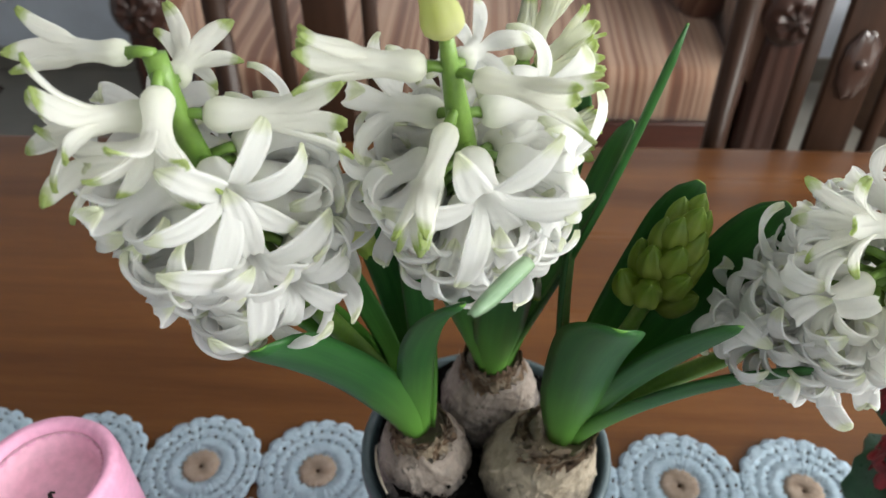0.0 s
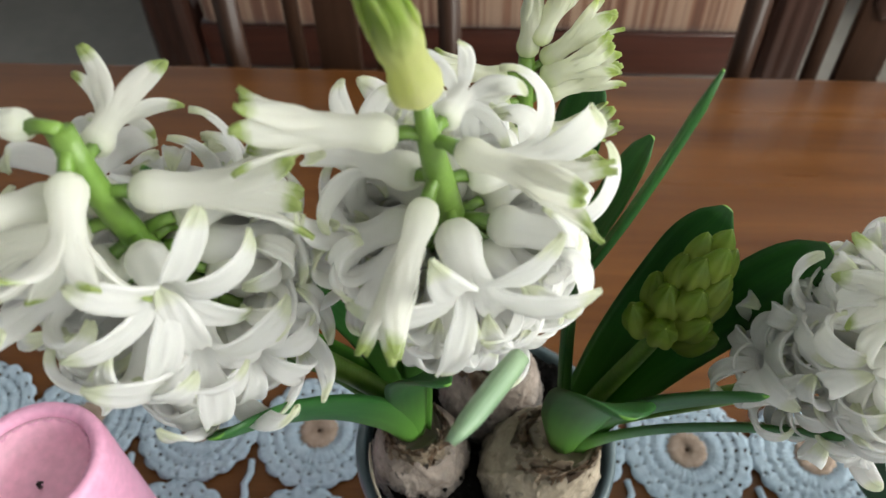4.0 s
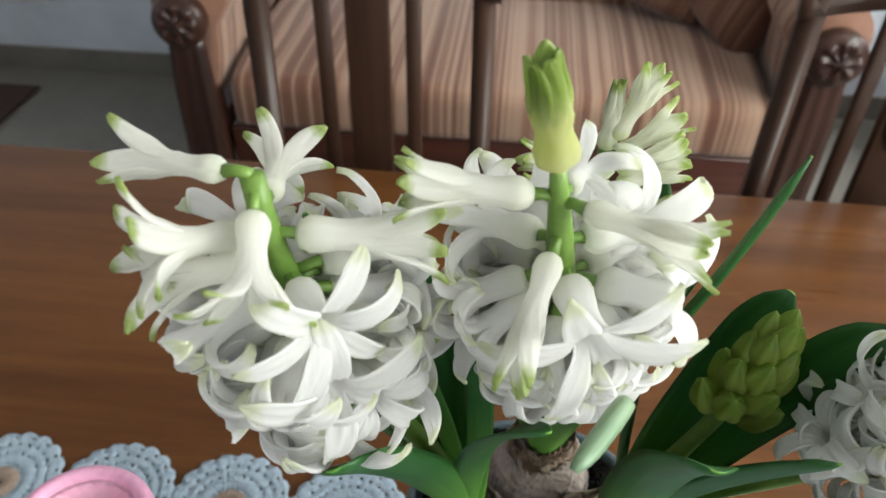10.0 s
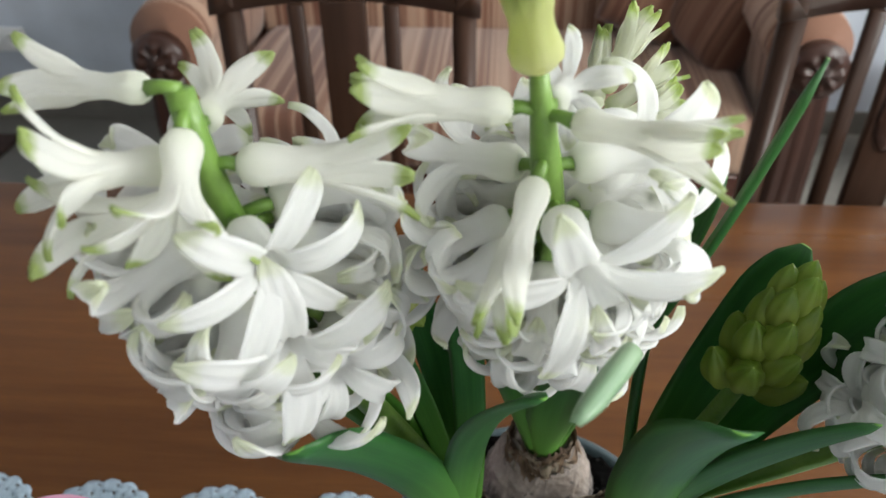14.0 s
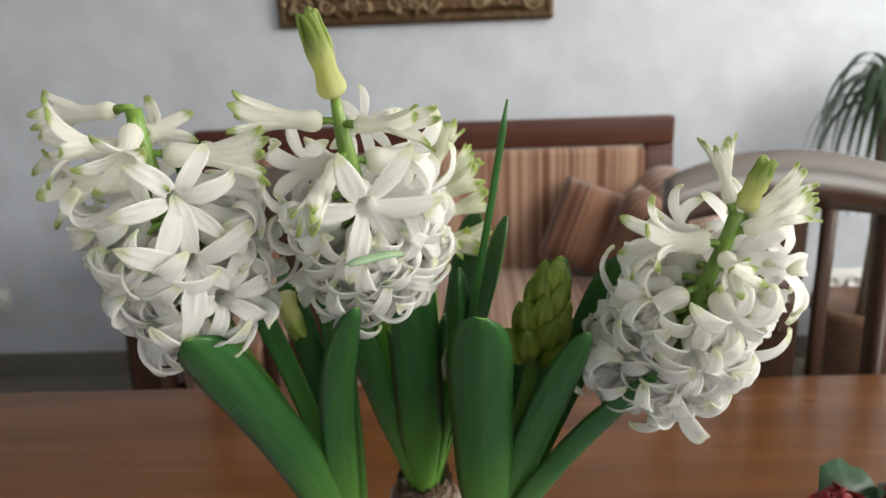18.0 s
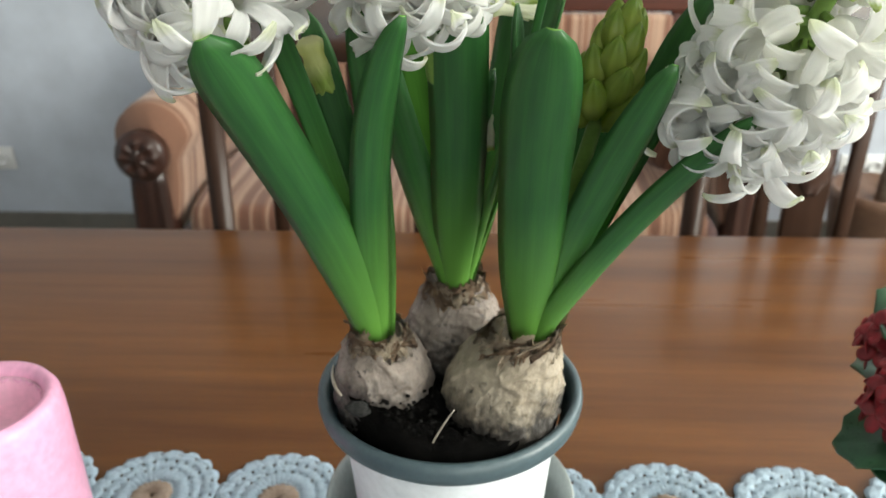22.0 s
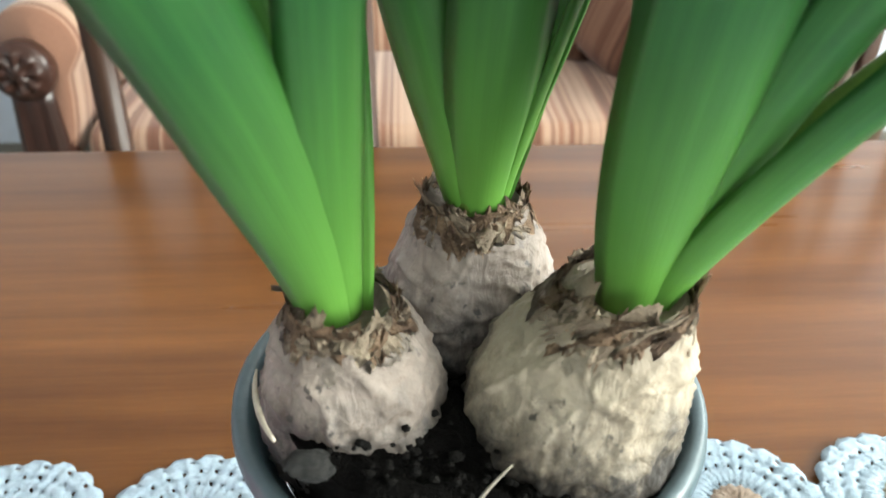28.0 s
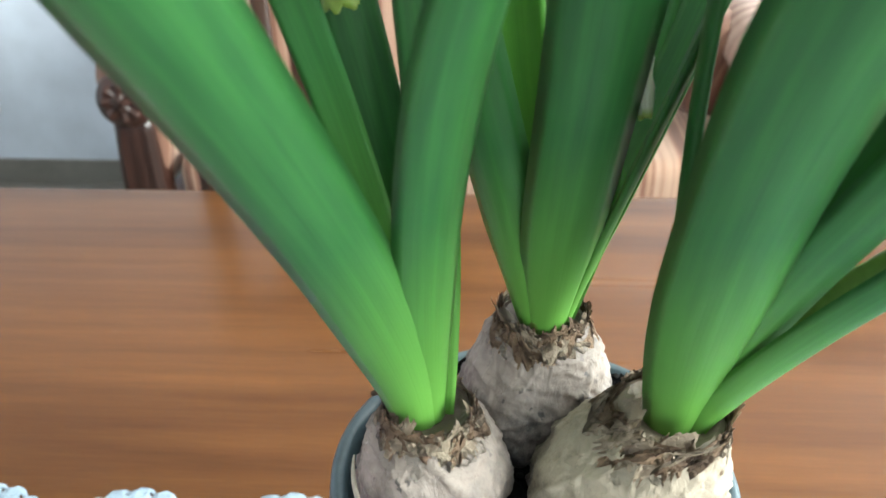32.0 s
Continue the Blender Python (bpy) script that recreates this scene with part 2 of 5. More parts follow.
def bulb_skin(name, pale, brown, dirt):
    """Papery bulb skin: overlapping creased sheets in cream and grey-brown, specks, and soil near the bottom."""
    m, nt, b = material(name, 0.62)
    v = space(nt, (1, 1, 0.75))
    warp = node(nt, "ShaderNodeTexNoise", Scale=95.0, Detail=4.0, Roughness=0.6)
    nt.links.new(v, warp.inputs["Vector"])
    bent = mix(nt, 0.03, v, warp.outputs["Color"], "ADD")
    plates = node(nt, "ShaderNodeTexVoronoi", Scale=78.0)
    cells = node(nt, "ShaderNodeTexVoronoi", Scale=78.0)
    cells.feature = "DISTANCE_TO_EDGE"
    for q in (plates, cells):
        nt.links.new(bent, q.inputs["Vector"])
    tone = nt.nodes.new("ShaderNodeSeparateColor")
    nt.links.new(plates.outputs["Color"], tone.inputs[0])
    big = noise_of(nt, v, 40, 5, 0.65, 0.6)
    crumple = noise_of(nt, v, 260, 5, 0.62, 0.4)
    streak = noise_of(nt, space(nt, (1, 1, 0.12)), 190, 4, 0.6)
    c = ramp(nt, big, [(0.30, brown), (0.46, pale), (0.72, tuple(min(q * 1.35, 1) for q in pale))])
    c = mix(nt, 0.5, c, ramp(nt, streak, [(0.3, (0.70, 0.66, 0.62)), (0.62, (1.08, 1.08, 1.08))]), "MULTIPLY")
    c = mix(nt, 0.45, c, ramp(nt, tone.outputs[0], [(0.0, (0.72, 0.69, 0.65)), (0.5, (1, 1, 1)), (1.0, (1.3, 1.3, 1.32))]), "MULTIPLY")
    edge = ramp(nt, cells.outputs["Distance"], [(0.0, (0.50, 0.43, 0.37)), (0.035, (1, 1, 1))])
    c = mix(nt, ramp(nt, crumple, [(0.48, (0, 0, 0)), (0.60, (0.6, 0.6, 0.6))]), c, mix(nt, 1.0, c, edge, "MULTIPLY"))
    sep = nt.nodes.new("ShaderNodeSeparateXYZ")
    co = nt.nodes.new("ShaderNodeTexCoord")
    nt.links.new(co.outputs["UV"], sep.inputs[0])
    soil = nt.nodes.new("ShaderNodeMath")
    soil.operation = "MULTIPLY_ADD"
    soil.inputs[1].default_value = -0.45
    nt.links.new(noise_of(nt, v, 120, 5, 0.7), soil.inputs[0])
    nt.links.new(sep.outputs[1], soil.inputs[2])
    c = mix(nt, ramp(nt, soil.outputs[0], [(0.10, (0.97, 0.97, 0.97)), (0.17, (0.6, 0.6, 0.6)), (0.30, (0.0, 0.0, 0.0))]), c, dirt)
    dry = nt.nodes.new("ShaderNodeMath")
    dry.operation = "MULTIPLY_ADD"
    dry.inputs[1].default_value = 0.30
    nt.links.new(streak, dry.inputs[0])
    nt.links.new(sep.outputs[1], dry.inputs[2])
    c = mix(nt, ramp(nt, dry.outputs[0], [(0.68, (0, 0, 0)), (0.86, (0.85, 0.85, 0.85))]), c, tuple(q * 1.1 for q in brown))
    spots = noise_of(nt, v, 300, 2, 0.5)
    where = noise_of(nt, v, 55, 2, 0.5)
    c = mix(nt, mix(nt, 1.0, ramp(nt, spots, [(0.61, (0, 0, 0)), (0.68, (0.8, 0.8, 0.8))]), ramp(nt, where, [(0.52, (0, 0, 0)), (0.60, (1, 1, 1))]), "MULTIPLY"), c, dirt)
    nt.links.new(c, b.inputs["Base Color"])
    folds = noise_of(nt, v, 105, 6, 0.6, 1.6)
    fold = nt.nodes.new("ShaderNodeMath")
    fold.operation = "PINGPONG"
    fold.inputs[1].default_value = 0.14
    nt.links.new(folds, fold.inputs[0])
    wrinkle = node(nt, "ShaderNodeTexNoise", Scale=150.0, Detail=6.0, Roughness=0.62, Distortion=0.5)
    wrinkle.noise_type = "RIDGED_MULTIFRACTAL"
    nt.links.new(space(nt, (1, 1, 0.8)), wrinkle.inputs["Vector"])
    h = mix(nt, 0.15, fold.outputs[0], crumple)
    h = mix(nt, 0.42, h, wrinkle.outputs["Fac"])
    h = mix(nt, 0.10, h, tone.outputs[0])
    h = mix(nt, 0.12, h, streak)
    bump(nt, b, h, 0.85, 0.0034)
    return m


def plain(name, colour, rough=0.5, metal=0.0, **more):
    m, nt, b = material(name, rough, metal)
    b.inputs["Base Color"].default_value = (*colour, 1)
    for key, value in more.items():
        b.inputs[key.replace("_", " ").title()].default_value = value
    return m


M_WALL = mottled("wall_paint", (0.575, 0.615, 0.68), (0.59, 0.63, 0.695), 0.7, 0.85, bumps=0.12, depth=0.001)
M_CEIL = mottled("ceiling_paint", (0.80, 0.80, 0.79), (0.84, 0.84, 0.83), 1.5, 0.9)
M_FLOOR = mottled("floor_tile", (0.16, 0.15, 0.13), (0.215, 0.20, 0.175), 2.2, 0.35, bumps=0.05)
M_SKIRT = mottled("skirting_tile", (0.14, 0.13, 0.11), (0.19, 0.175, 0.15), 3.0, 0.4)
M_TABLE = wood("polished_table_wood", (0.057, 0.0192, 0.0050), (0.163, 0.0645, 0.0165), "X", 13, 0.30, 0.12, 18)
M_TABLE.node_tree.nodes["Principled BSDF"].inputs["Specular IOR Level"].default_value = 0.20
M_DARK = wood("dark_stained_wood", (0.022, 0.010, 0.007), (0.062, 0.026, 0.018), "Z", 16, 0.34, 0.25)
M_DARKX = wood("dark_stained_wood_rail", (0.045, 0.014, 0.009), (0.10, 0.032, 0.02), "X", 16, 0.34, 0.25)
M_CHAIR = wood("chair_wood", (0.020, 0.010, 0.006), (0.058, 0.028, 0.017), "Z", 14, 0.40, 0.10)
M_CHAIR.node_tree.nodes["Principled BSDF"].inputs["Specular IOR Level"].default_value = 0.16
M_CREST = wood("chair_crest_wood", (0.022, 0.011, 0.008), (0.058, 0.030, 0.021), "X", 14, 0.30, 1.0)
M_CREST.node_tree.nodes["Principled BSDF"].inputs["Specular IOR Level"].default_value = 0.9
M_CREST.node_tree.nodes["Principled BSDF"].inputs["Coat Roughness"].default_value = 0.20
M_CREST.node_tree.nodes["Principled BSDF"].inputs["Coat IOR"].default_value = 1.9
M_STRIPE = stripes("striped_upholstery_x", "X", 0.055)
M_STRIPEY = stripes("striped_upholstery_y", "Y", 0.055)
M_PILLOW = stripes("striped_pillow", "X", 0.07, (0.52, 0.40, 0.34))
M_PETAL = petal("white_petal", (0.95, 0.95, 0.94), (0.82, 0.85, 0.68), (0.91, 0.92, 0.84), 0.93)
M_PETALT = petal("white_petal_green_tip", (0.94, 0.94, 0.90), (0.48, 0.59, 0.20), (0.90, 0.91, 0.82), 0.92)
M_PETALG = petal("pale_green_petal", (0.89, 0.90, 0.79), (0.52, 0.64, 0.18), (0.74, 0.81, 0.46), 0.88)
M_BUD = petal("green_bud", (0.34, 0.42, 0.085), (0.20, 0.30, 0.045), (0.40, 0.50, 0.13), 0.62, 0.30)
M_BUDY = petal("yellow_green_bud", (0.74, 0.77, 0.36), (0.40, 0.54, 0.11), (0.86, 0.85, 0.58), 0.50, 0.32)
M_STEM = mottled("flower_stem", (0.10, 0.20, 0.028), (0.17, 0.285, 0.05), 60, 0.4)
M_LEAF = leaf_green("hyacinth_leaf", (0.011, 0.056, 0.017), (0.043, 0.158, 0.034), (0.132, 0.310, 0.048))
M_BRACT = leaf_green("pale_bract", (0.16, 0.27, 0.15), (0.26, 0.38, 0.24), (0.30, 0.42, 0.26))
M_LEAFL = leaf_green("fresh_leaf", (0.05, 0.17, 0.02), (0.10, 0.28, 0.035), (0.18, 0.40, 0.06))
M_BULB = bulb_skin("bulb_skin", (0.315, 0.268, 0.200), (0.150, 0.118, 0.080), (0.018, 0.015, 0.013))
M_BULBP = bulb_skin("bulb_skin_rosy", (0.235, 0.196, 0.168), (0.090, 0.066, 0.050), (0.016, 0.014, 0.013))
M_HUSK = mottled("dry_husk", (0.095, 0.055, 0.032), (0.31, 0.205, 0.125), 140, 0.75, bumps=0.6, depth=0.002)
M_HUSKP = mottled("papery_husk", (0.22, 0.160, 0.110), (0.44, 0.355, 0.255), 120, 0.65, bumps=0.6, depth=0.002)
M_SHEET = mottled("loose_bulb_skin", (0.24, 0.195, 0.135), (0.40, 0.345, 0.265), 95, 0.62, bumps=0.5, depth=0.0015)
M_SHEETP = mottled("loose_rosy_bulb_skin", (0.22, 0.180, 0.145), (0.36, 0.31, 0.265), 95, 0.62, bumps=0.5, depth=0.0015)
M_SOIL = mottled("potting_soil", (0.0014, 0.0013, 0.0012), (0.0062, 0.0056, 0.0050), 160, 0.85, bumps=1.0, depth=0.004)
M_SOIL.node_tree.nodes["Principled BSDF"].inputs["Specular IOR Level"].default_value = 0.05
M_CLOD = mottled("dry_soil_clod", (0.0030, 0.0028, 0.0026), (0.0150, 0.0140, 0.0128), 220, 0.9, bumps=0.8, depth=0.003)
M_CLOD.node_tree.nodes["Principled BSDF"].inputs["Specular IOR Level"].default_value = 0.08
M_POT = mottled("white_pot_plastic", (0.72, 0.75, 0.77), (0.78, 0.80, 0.81), 20, 0.35, bumps=0.04)
M_RIM = mottled("grey_pot_rim", (0.055, 0.083, 0.095), (0.078, 0.110, 0.122), 40, 0.38, bumps=0.1)
M_SAUCER = mottled("grey_saucer", (0.34, 0.38, 0.37), (0.40, 0.44, 0.43), 30, 0.4, bumps=0.08)
M_YARN = mottled("pale_blue_yarn", (0.38, 0.49, 0.59), (0.49, 0.60, 0.69), 180, 0.95, bumps=0.7, depth=0.002)
M_YARNB = mottled("beige_yarn", (0.34, 0.25, 0.19), (0.46, 0.36, 0.29), 180, 0.95, bumps=0.7, depth=0.002)
M_PINK = mottled("pink_wax", (0.74, 0.345, 0.51), (0.78, 0.40, 0.57), 25, 0.42, bumps=0.05)
M_PINKIN = mottled("pale_pink_wax", (0.79, 0.42, 0.55), (0.83, 0.48, 0.61), 25, 0.5, bumps=0.08)
M_WICK = plain("burnt_wick", (0.02, 0.018, 0.016), 0.9)
M_DISH = mottled("grey_ceramic", (0.10, 0.10, 0.095), (0.14, 0.14, 0.13), 40, 0.4)
M_GOLD = mottled("old_gilt", (0.055, 0.028, 0.012), (0.17, 0.10, 0.045), 60, 0.45, 0.45, bumps=0.5, depth=0.003)
# Paler copy of the gilt: highlights on the carved relief, put into the colour.
M_GOLDHI = mottled("gilt_highlight", (0.19, 0.125, 0.065), (0.38, 0.29, 0.18), 70, 0.4, 0.35, bumps=0.4, depth=0.003)
M_CANVAS = mottled("painted_canvas", (0.05, 0.045, 0.035), (0.22, 0.16, 0.09), 9, 0.6)
M_SOCKET = plain("white_plastic", (0.76, 0.76, 0.75), 0.4)
M_HOLE = plain("socket_hole", (0.08, 0.08, 0.08), 0.6)
M_RED = mottled("red_petal", (0.13, 0.003, 0.007), (0.27, 0.006, 0.014), 160, 0.5, bumps=0.3)
M_SUCC = mottled("succulent_leaf", (0.012, 0.05, 0.02), (0.028, 0.10, 0.04), 60, 0.3, bumps=0.2)
M_PALM = mottled("palm_leaf", (0.012, 0.035, 0.015), (0.035, 0.085, 0.03), 40, 0.4)
M_BARK = mottled("cane_bark", (0.13, 0.10, 0.075), (0.24, 0.20, 0.15), 60, 0.85, bumps=0.6)
M_TERRA = mottled("brown_planter", (0.10, 0.05, 0.03), (0.16, 0.085, 0.05), 20, 0.5)
M_METAL = wood("carved_glossy_wood", (0.03, 0.016, 0.012), (0.08, 0.045, 0.035), "Z", 14, 0.16, 1.0)
M_MAT = mottled("dark_mat", (0.03, 0.016, 0.013), (0.06, 0.032, 0.026), 50, 0.95, bumps=0.4)
M_PINE = wood("light_brown_wood", (0.13, 0.075, 0.045), (0.22, 0.13, 0.08), "Z", 14, 0.4, 0.2)

# ---- mesh helpers ----


def link_mesh(name, bm, mat, parent=None, label="", smooth=True, m=None):
    me = bpy.data.meshes.new(name)
    bmesh.ops.recalc_face_normals(bm, faces=bm.faces)
    bm.to_mesh(me)
    bm.free()
    for p in me.polygons:
        p.use_smooth = smooth
    me.materials.append(mat)
    ob = new(name, me)
    if parent is not None:
        ob.parent = parent
    if m is not None:
        ob.matrix_basis = m
    if label:
        tagged(ob, label)
    return ob


def part(name, bm, mat, parent, label="", smooth=True, m=None):
    return link_mesh(name, bm, mat, parent, label, smooth, m)


def thing(name, at, label, category, group="", kind=""):
    ob = new(name)
    ob.empty_display_size = 0.05
    ob.location = at
    return tagged(ob, label, category, group, kind)


def box(x0, y0, z0, x1, y1, z1, bevel=0.0, segments=2):
    bm = bmesh.new()
    bmesh.ops.create_cube(bm, size=1)
    for v in bm.verts:
        v.co = ((x0 + x1) / 2 + v.co.x * (x1 - x0), (y0 + y1) / 2 + v.co.y * (y1 - y0), (z0 + z1) / 2 + v.co.z * (z1 - z0))
    if bevel:
        bmesh.ops.bevel(bm, geom=bm.edges[:], offset=bevel, segments=segments, affect="EDGES", profile=0.6)
    return bm


def join(*meshes):
    out = bmesh.new()
    for b in meshes:
        tmp = bpy.data.meshes.new("tmp")
        b.to_mesh(tmp)
        b.free()
        out.from_mesh(tmp)
        bpy.data.meshes.remove(tmp)
    return out


def lathe(profile, segments=48, uv=False, hollow=False):
    """A turned body from (radius, height) pairs."""
    bm = bmesh.new()
    rings = []
    for r, z in profile:
        rings.append([bm.verts.new((max(r, 1e-5) * math.cos(2 * math.pi * k / segments), max(r, 1e-5) * math.sin(2 * math.pi * k / segments), z)) for k in range(segments)])
    layer = bm.loops.layers.uv.new("UVMap") if uv else None
    n = len(profile) - 1
    for j in range(n):
        for k in range(segments):
            f = bm.faces.new((rings[j][k], rings[j][(k + 1) % segments], rings[j + 1][(k + 1) % segments], rings[j + 1][k]))
            if uv:
                for lp, (a, b) in zip(f.loops, ((k, j), (k + 1, j), (k + 1, j + 1), (k, j + 1))):
                    lp[layer].uv = (a / segments, b / n)
    if hollow:
        for k in range(segments):
            bm.faces.new((rings[-1][k], rings[-1][(k + 1) % segments], rings[0][(k + 1) % segments], rings[0][k]))
        return bm
    bm.faces.new(rings[0][::-1])
    bm.faces.new(rings[-1])
    return bm


def tube(points, radii, sides=8, uv=False):
    """A round body along a line of points."""
    bm = bmesh.new()
    pts = [Vector(p) for p in points]
    n = len(pts)
    if not hasattr(radii, "__len__"):
        radii = [radii] * n
    up = Vector((0.3, 0.2, 1)).normalized()
    rings = []
    t0 = (pts[1] - pts[0]).normalized()
    side = t0.cross(up if abs(t0.dot(up)) < 0.95 else Vector((1, 0, 0))).normalized()
    for j, p in enumerate(pts):
        t = (pts[min(j + 1, n - 1)] - pts[max(j - 1, 0)]).normalized()
        side = (side - t * side.dot(t)).normalized()
        other = t.cross(side)
        rings.append([bm.verts.new(p + radii[j] * (math.cos(2 * math.pi * k / sides) * side + math.sin(2 * math.pi * k / sides) * other)) for k in range(sides)])
    layer = bm.loops.layers.uv.new("UVMap") if uv else None
    for j in range(n - 1):
        for k in range(sides):
            f = bm.faces.new((rings[j][k], rings[j][(k + 1) % sides], rings[j + 1][(k + 1) % sides], rings[j + 1][k]))
            if uv:
                for lp, (a, b) in zip(f.loops, ((k, j), (k + 1, j), (k + 1, j + 1), (k, j + 1))):
                    lp[layer].uv = (a / sides, b / (n - 1))
    bm.faces.new(rings[0][::-1])
    bm.faces.new(rings[-1])
    return bm


def bezier(a, b, c, d, n):
    a, b, c, d = map(Vector, (a, b, c, d))
    return [a * (1 - t) ** 3 + b * 3 * t * (1 - t) ** 2 + c * 3 * t * t * (1 - t) + d * t ** 3 for t in (k / n for k in range(n + 1))]


def strap(points, widths, face, thick=0.0016, channel=0.25, twist=0.0):
    """A fleshy strap leaf along points, its inner face turned towards face, with a channel along it."""
    channel = channel if hasattr(channel, "__len__") else [channel] * len(points)
    bm = bmesh.new()
    layer = bm.loops.layers.uv.new("UVMap")
    pts, n = [Vector(p) for p in points], len(points)
    cross = (-1.0, -0.72, -0.36, 0.0, 0.36, 0.72, 1.0)
    rings = []
    for j, p in enumerate(pts):
        t = (pts[min(j + 1, n - 1)] - pts[max(j - 1, 0)]).normalized()
        nrm = Vector(face)
        nrm = (nrm - t * nrm.dot(t)).normalized()
        side = t.cross(nrm)
        if twist:
            q = Matrix.Rotation(twist * j / (n - 1), 3, t)
            nrm, side = q @ nrm, q @ side
        w = widths[j] / 2
        ring = []
        for s in (1, -1):
            for c in (cross if s > 0 else cross[-2:0:-1]):
                lift = channel[j] * widths[j] * c * c + s * thick * 0.5 * math.sqrt(max(1 - c * c, 0.0)) * (1.0 if j < n - 1 else 0.3)
                ring.append((bm.verts.new(p + side * (c * w) + nrm * lift), (c + 1) / 2))
        rings.append(ring)
    m = len(rings[0])
    for j in range(n - 1):
        for k in range(m):
            quad = (rings[j][k], rings[j][(k + 1) % m], rings[j + 1][(k + 1) % m], rings[j + 1][k])
            f = bm.faces.new([q[0] for q in quad])
            for lp, q, jj in zip(f.loops, quad, (j, j, j + 1, j + 1)):
                lp[layer].uv = (q[1], jj / (n - 1))
    bm.faces.new([q[0] for q in rings[0]][::-1])
    bm.faces.new([q[0] for q in rings[-1]])
    return bm


def aim(at, way, spin=0.0):
    """A pose at a point whose z axis points along way."""
    q = Vector(way).to_track_quat("Z", "Y").to_matrix().to_4x4()
    return Matrix.Translation(at) @ q @ Matrix.Rotation(spin, 4, "Z")

# ---- the room ----
WALL_Y, ROOM_L, ROOM_R, ROOM_F, ROOM_H = 2.2, -3.0, 2.4, -2.7, 2.6


def setting(name, bm, mat, label, category, smooth=False):
    return tagged(link_mesh(name, bm, mat, smooth=smooth), label, category, kind="structure")


setting("floor", box(ROOM_L - 0.2, ROOM_F - 0.2, -0.1, ROOM_R + 0.2, WALL_Y + 0.2, 0.0), M_FLOOR, "dull grey-brown tiled floor of the room", "floor")
setting("ceiling", box(ROOM_L - 0.2, ROOM_F - 0.2, ROOM_H, ROOM_R + 0.2, WALL_Y + 0.2, ROOM_H + 0.1), M_CEIL, "plain white ceiling above the room", "ceiling")
setting("wall_north", box(ROOM_L - 0.2, WALL_Y, 0.0, ROOM_R + 0.2, WALL_Y + 0.2, ROOM_H), M_WALL, "pale grey-blue painted wall behind the settee", "wall")
setting("wall_west", box(ROOM_L - 0.2, ROOM_F, 0.0, ROOM_L, WALL_Y, ROOM_H), M_WALL, "pale grey-blue painted side wall", "wall")
setting("wall_east", join(
    box(ROOM_R, ROOM_F, 0.0, ROOM_R + 0.2, WALL_Y, 1.2), box(ROOM_R, ROOM_F, 2.5, ROOM_R + 0.2, WALL_Y, ROOM_H),
    box(ROOM_R, ROOM_F, 1.2, ROOM_R + 0.2, -1.4, 2.5), box(ROOM_R, 0.3, 1.2, ROOM_R + 0.2, 0.86, 2.5), box(ROOM_R, 1.84, 1.2, ROOM_R + 0.2, WALL_Y, 2.5)), M_WALL, "pale painted side wall with two window openings", "wall")
setting("wall_south", join(
    box(ROOM_L, ROOM_F - 0.2, 0.0, ROOM_R, ROOM_F, 0.5), box(ROOM_L, ROOM_F - 0.2, 2.32, ROOM_R, ROOM_F, ROOM_H),
    box(ROOM_L, ROOM_F - 0.2, 0.5, 0.10, ROOM_F, 2.32), box(2.20, ROOM_F - 0.2, 0.5, ROOM_R, ROOM_F, 2.32)), M_WALL, "pale painted wall with a window opening", "wall")
setting("baseboard", join(box(ROOM_L, WALL_Y - 0.012, 0.0, ROOM_R, WALL_Y, 0.085, 0.003), box(ROOM_L, ROOM_F, 0.0, ROOM_L + 0.012, WALL_Y - 0.013, 0.085, 0.003)), M_SKIRT, "low dark grey-brown tile skirting along the wall", "baseboard")

# ---- dining table ----
TABLE_Z, TABLE_Y0, TABLE_Y1, TABLE_X = 0.75, -0.62, 0.56, 1.15
table = thing("dining_table", (0, 0, 0), "polished reddish-brown wooden dining table with straight grain", "table")
part("tabletop", box(-TABLE_X, TABLE_Y0, TABLE_Z - 0.032, TABLE_X, TABLE_Y1, TABLE_Z, 0.006, 3), M_TABLE, table)
part("apron", join(box(-1.0, 0.42, 0.63, 1.0, 0.445, 0.717), box(-1.0, -0.505, 0.63, 1.0, -0.48, 0.717), box(-1.0, -0.479, 0.63, -0.975, 0.419, 0.717), box(0.975, -0.479, 0.63, 1.0, 0.419, 0.717)), M_DARKX, table, "", False)
for sx in (-1, 1):
    for y in (-0.53, 0.47):
        part("leg", lathe([(0.022, 0.0), (0.026, 0.02), (0.024, 0.12), (0.034, 0.4), (0.03, 0.52), (0.042, 0.54), (0.042, 0.717)], 20), M_DARK, table, m=Matrix.Translation((sx * 1.03, y, 0)))

# ---- chairs on the far side of the table ----


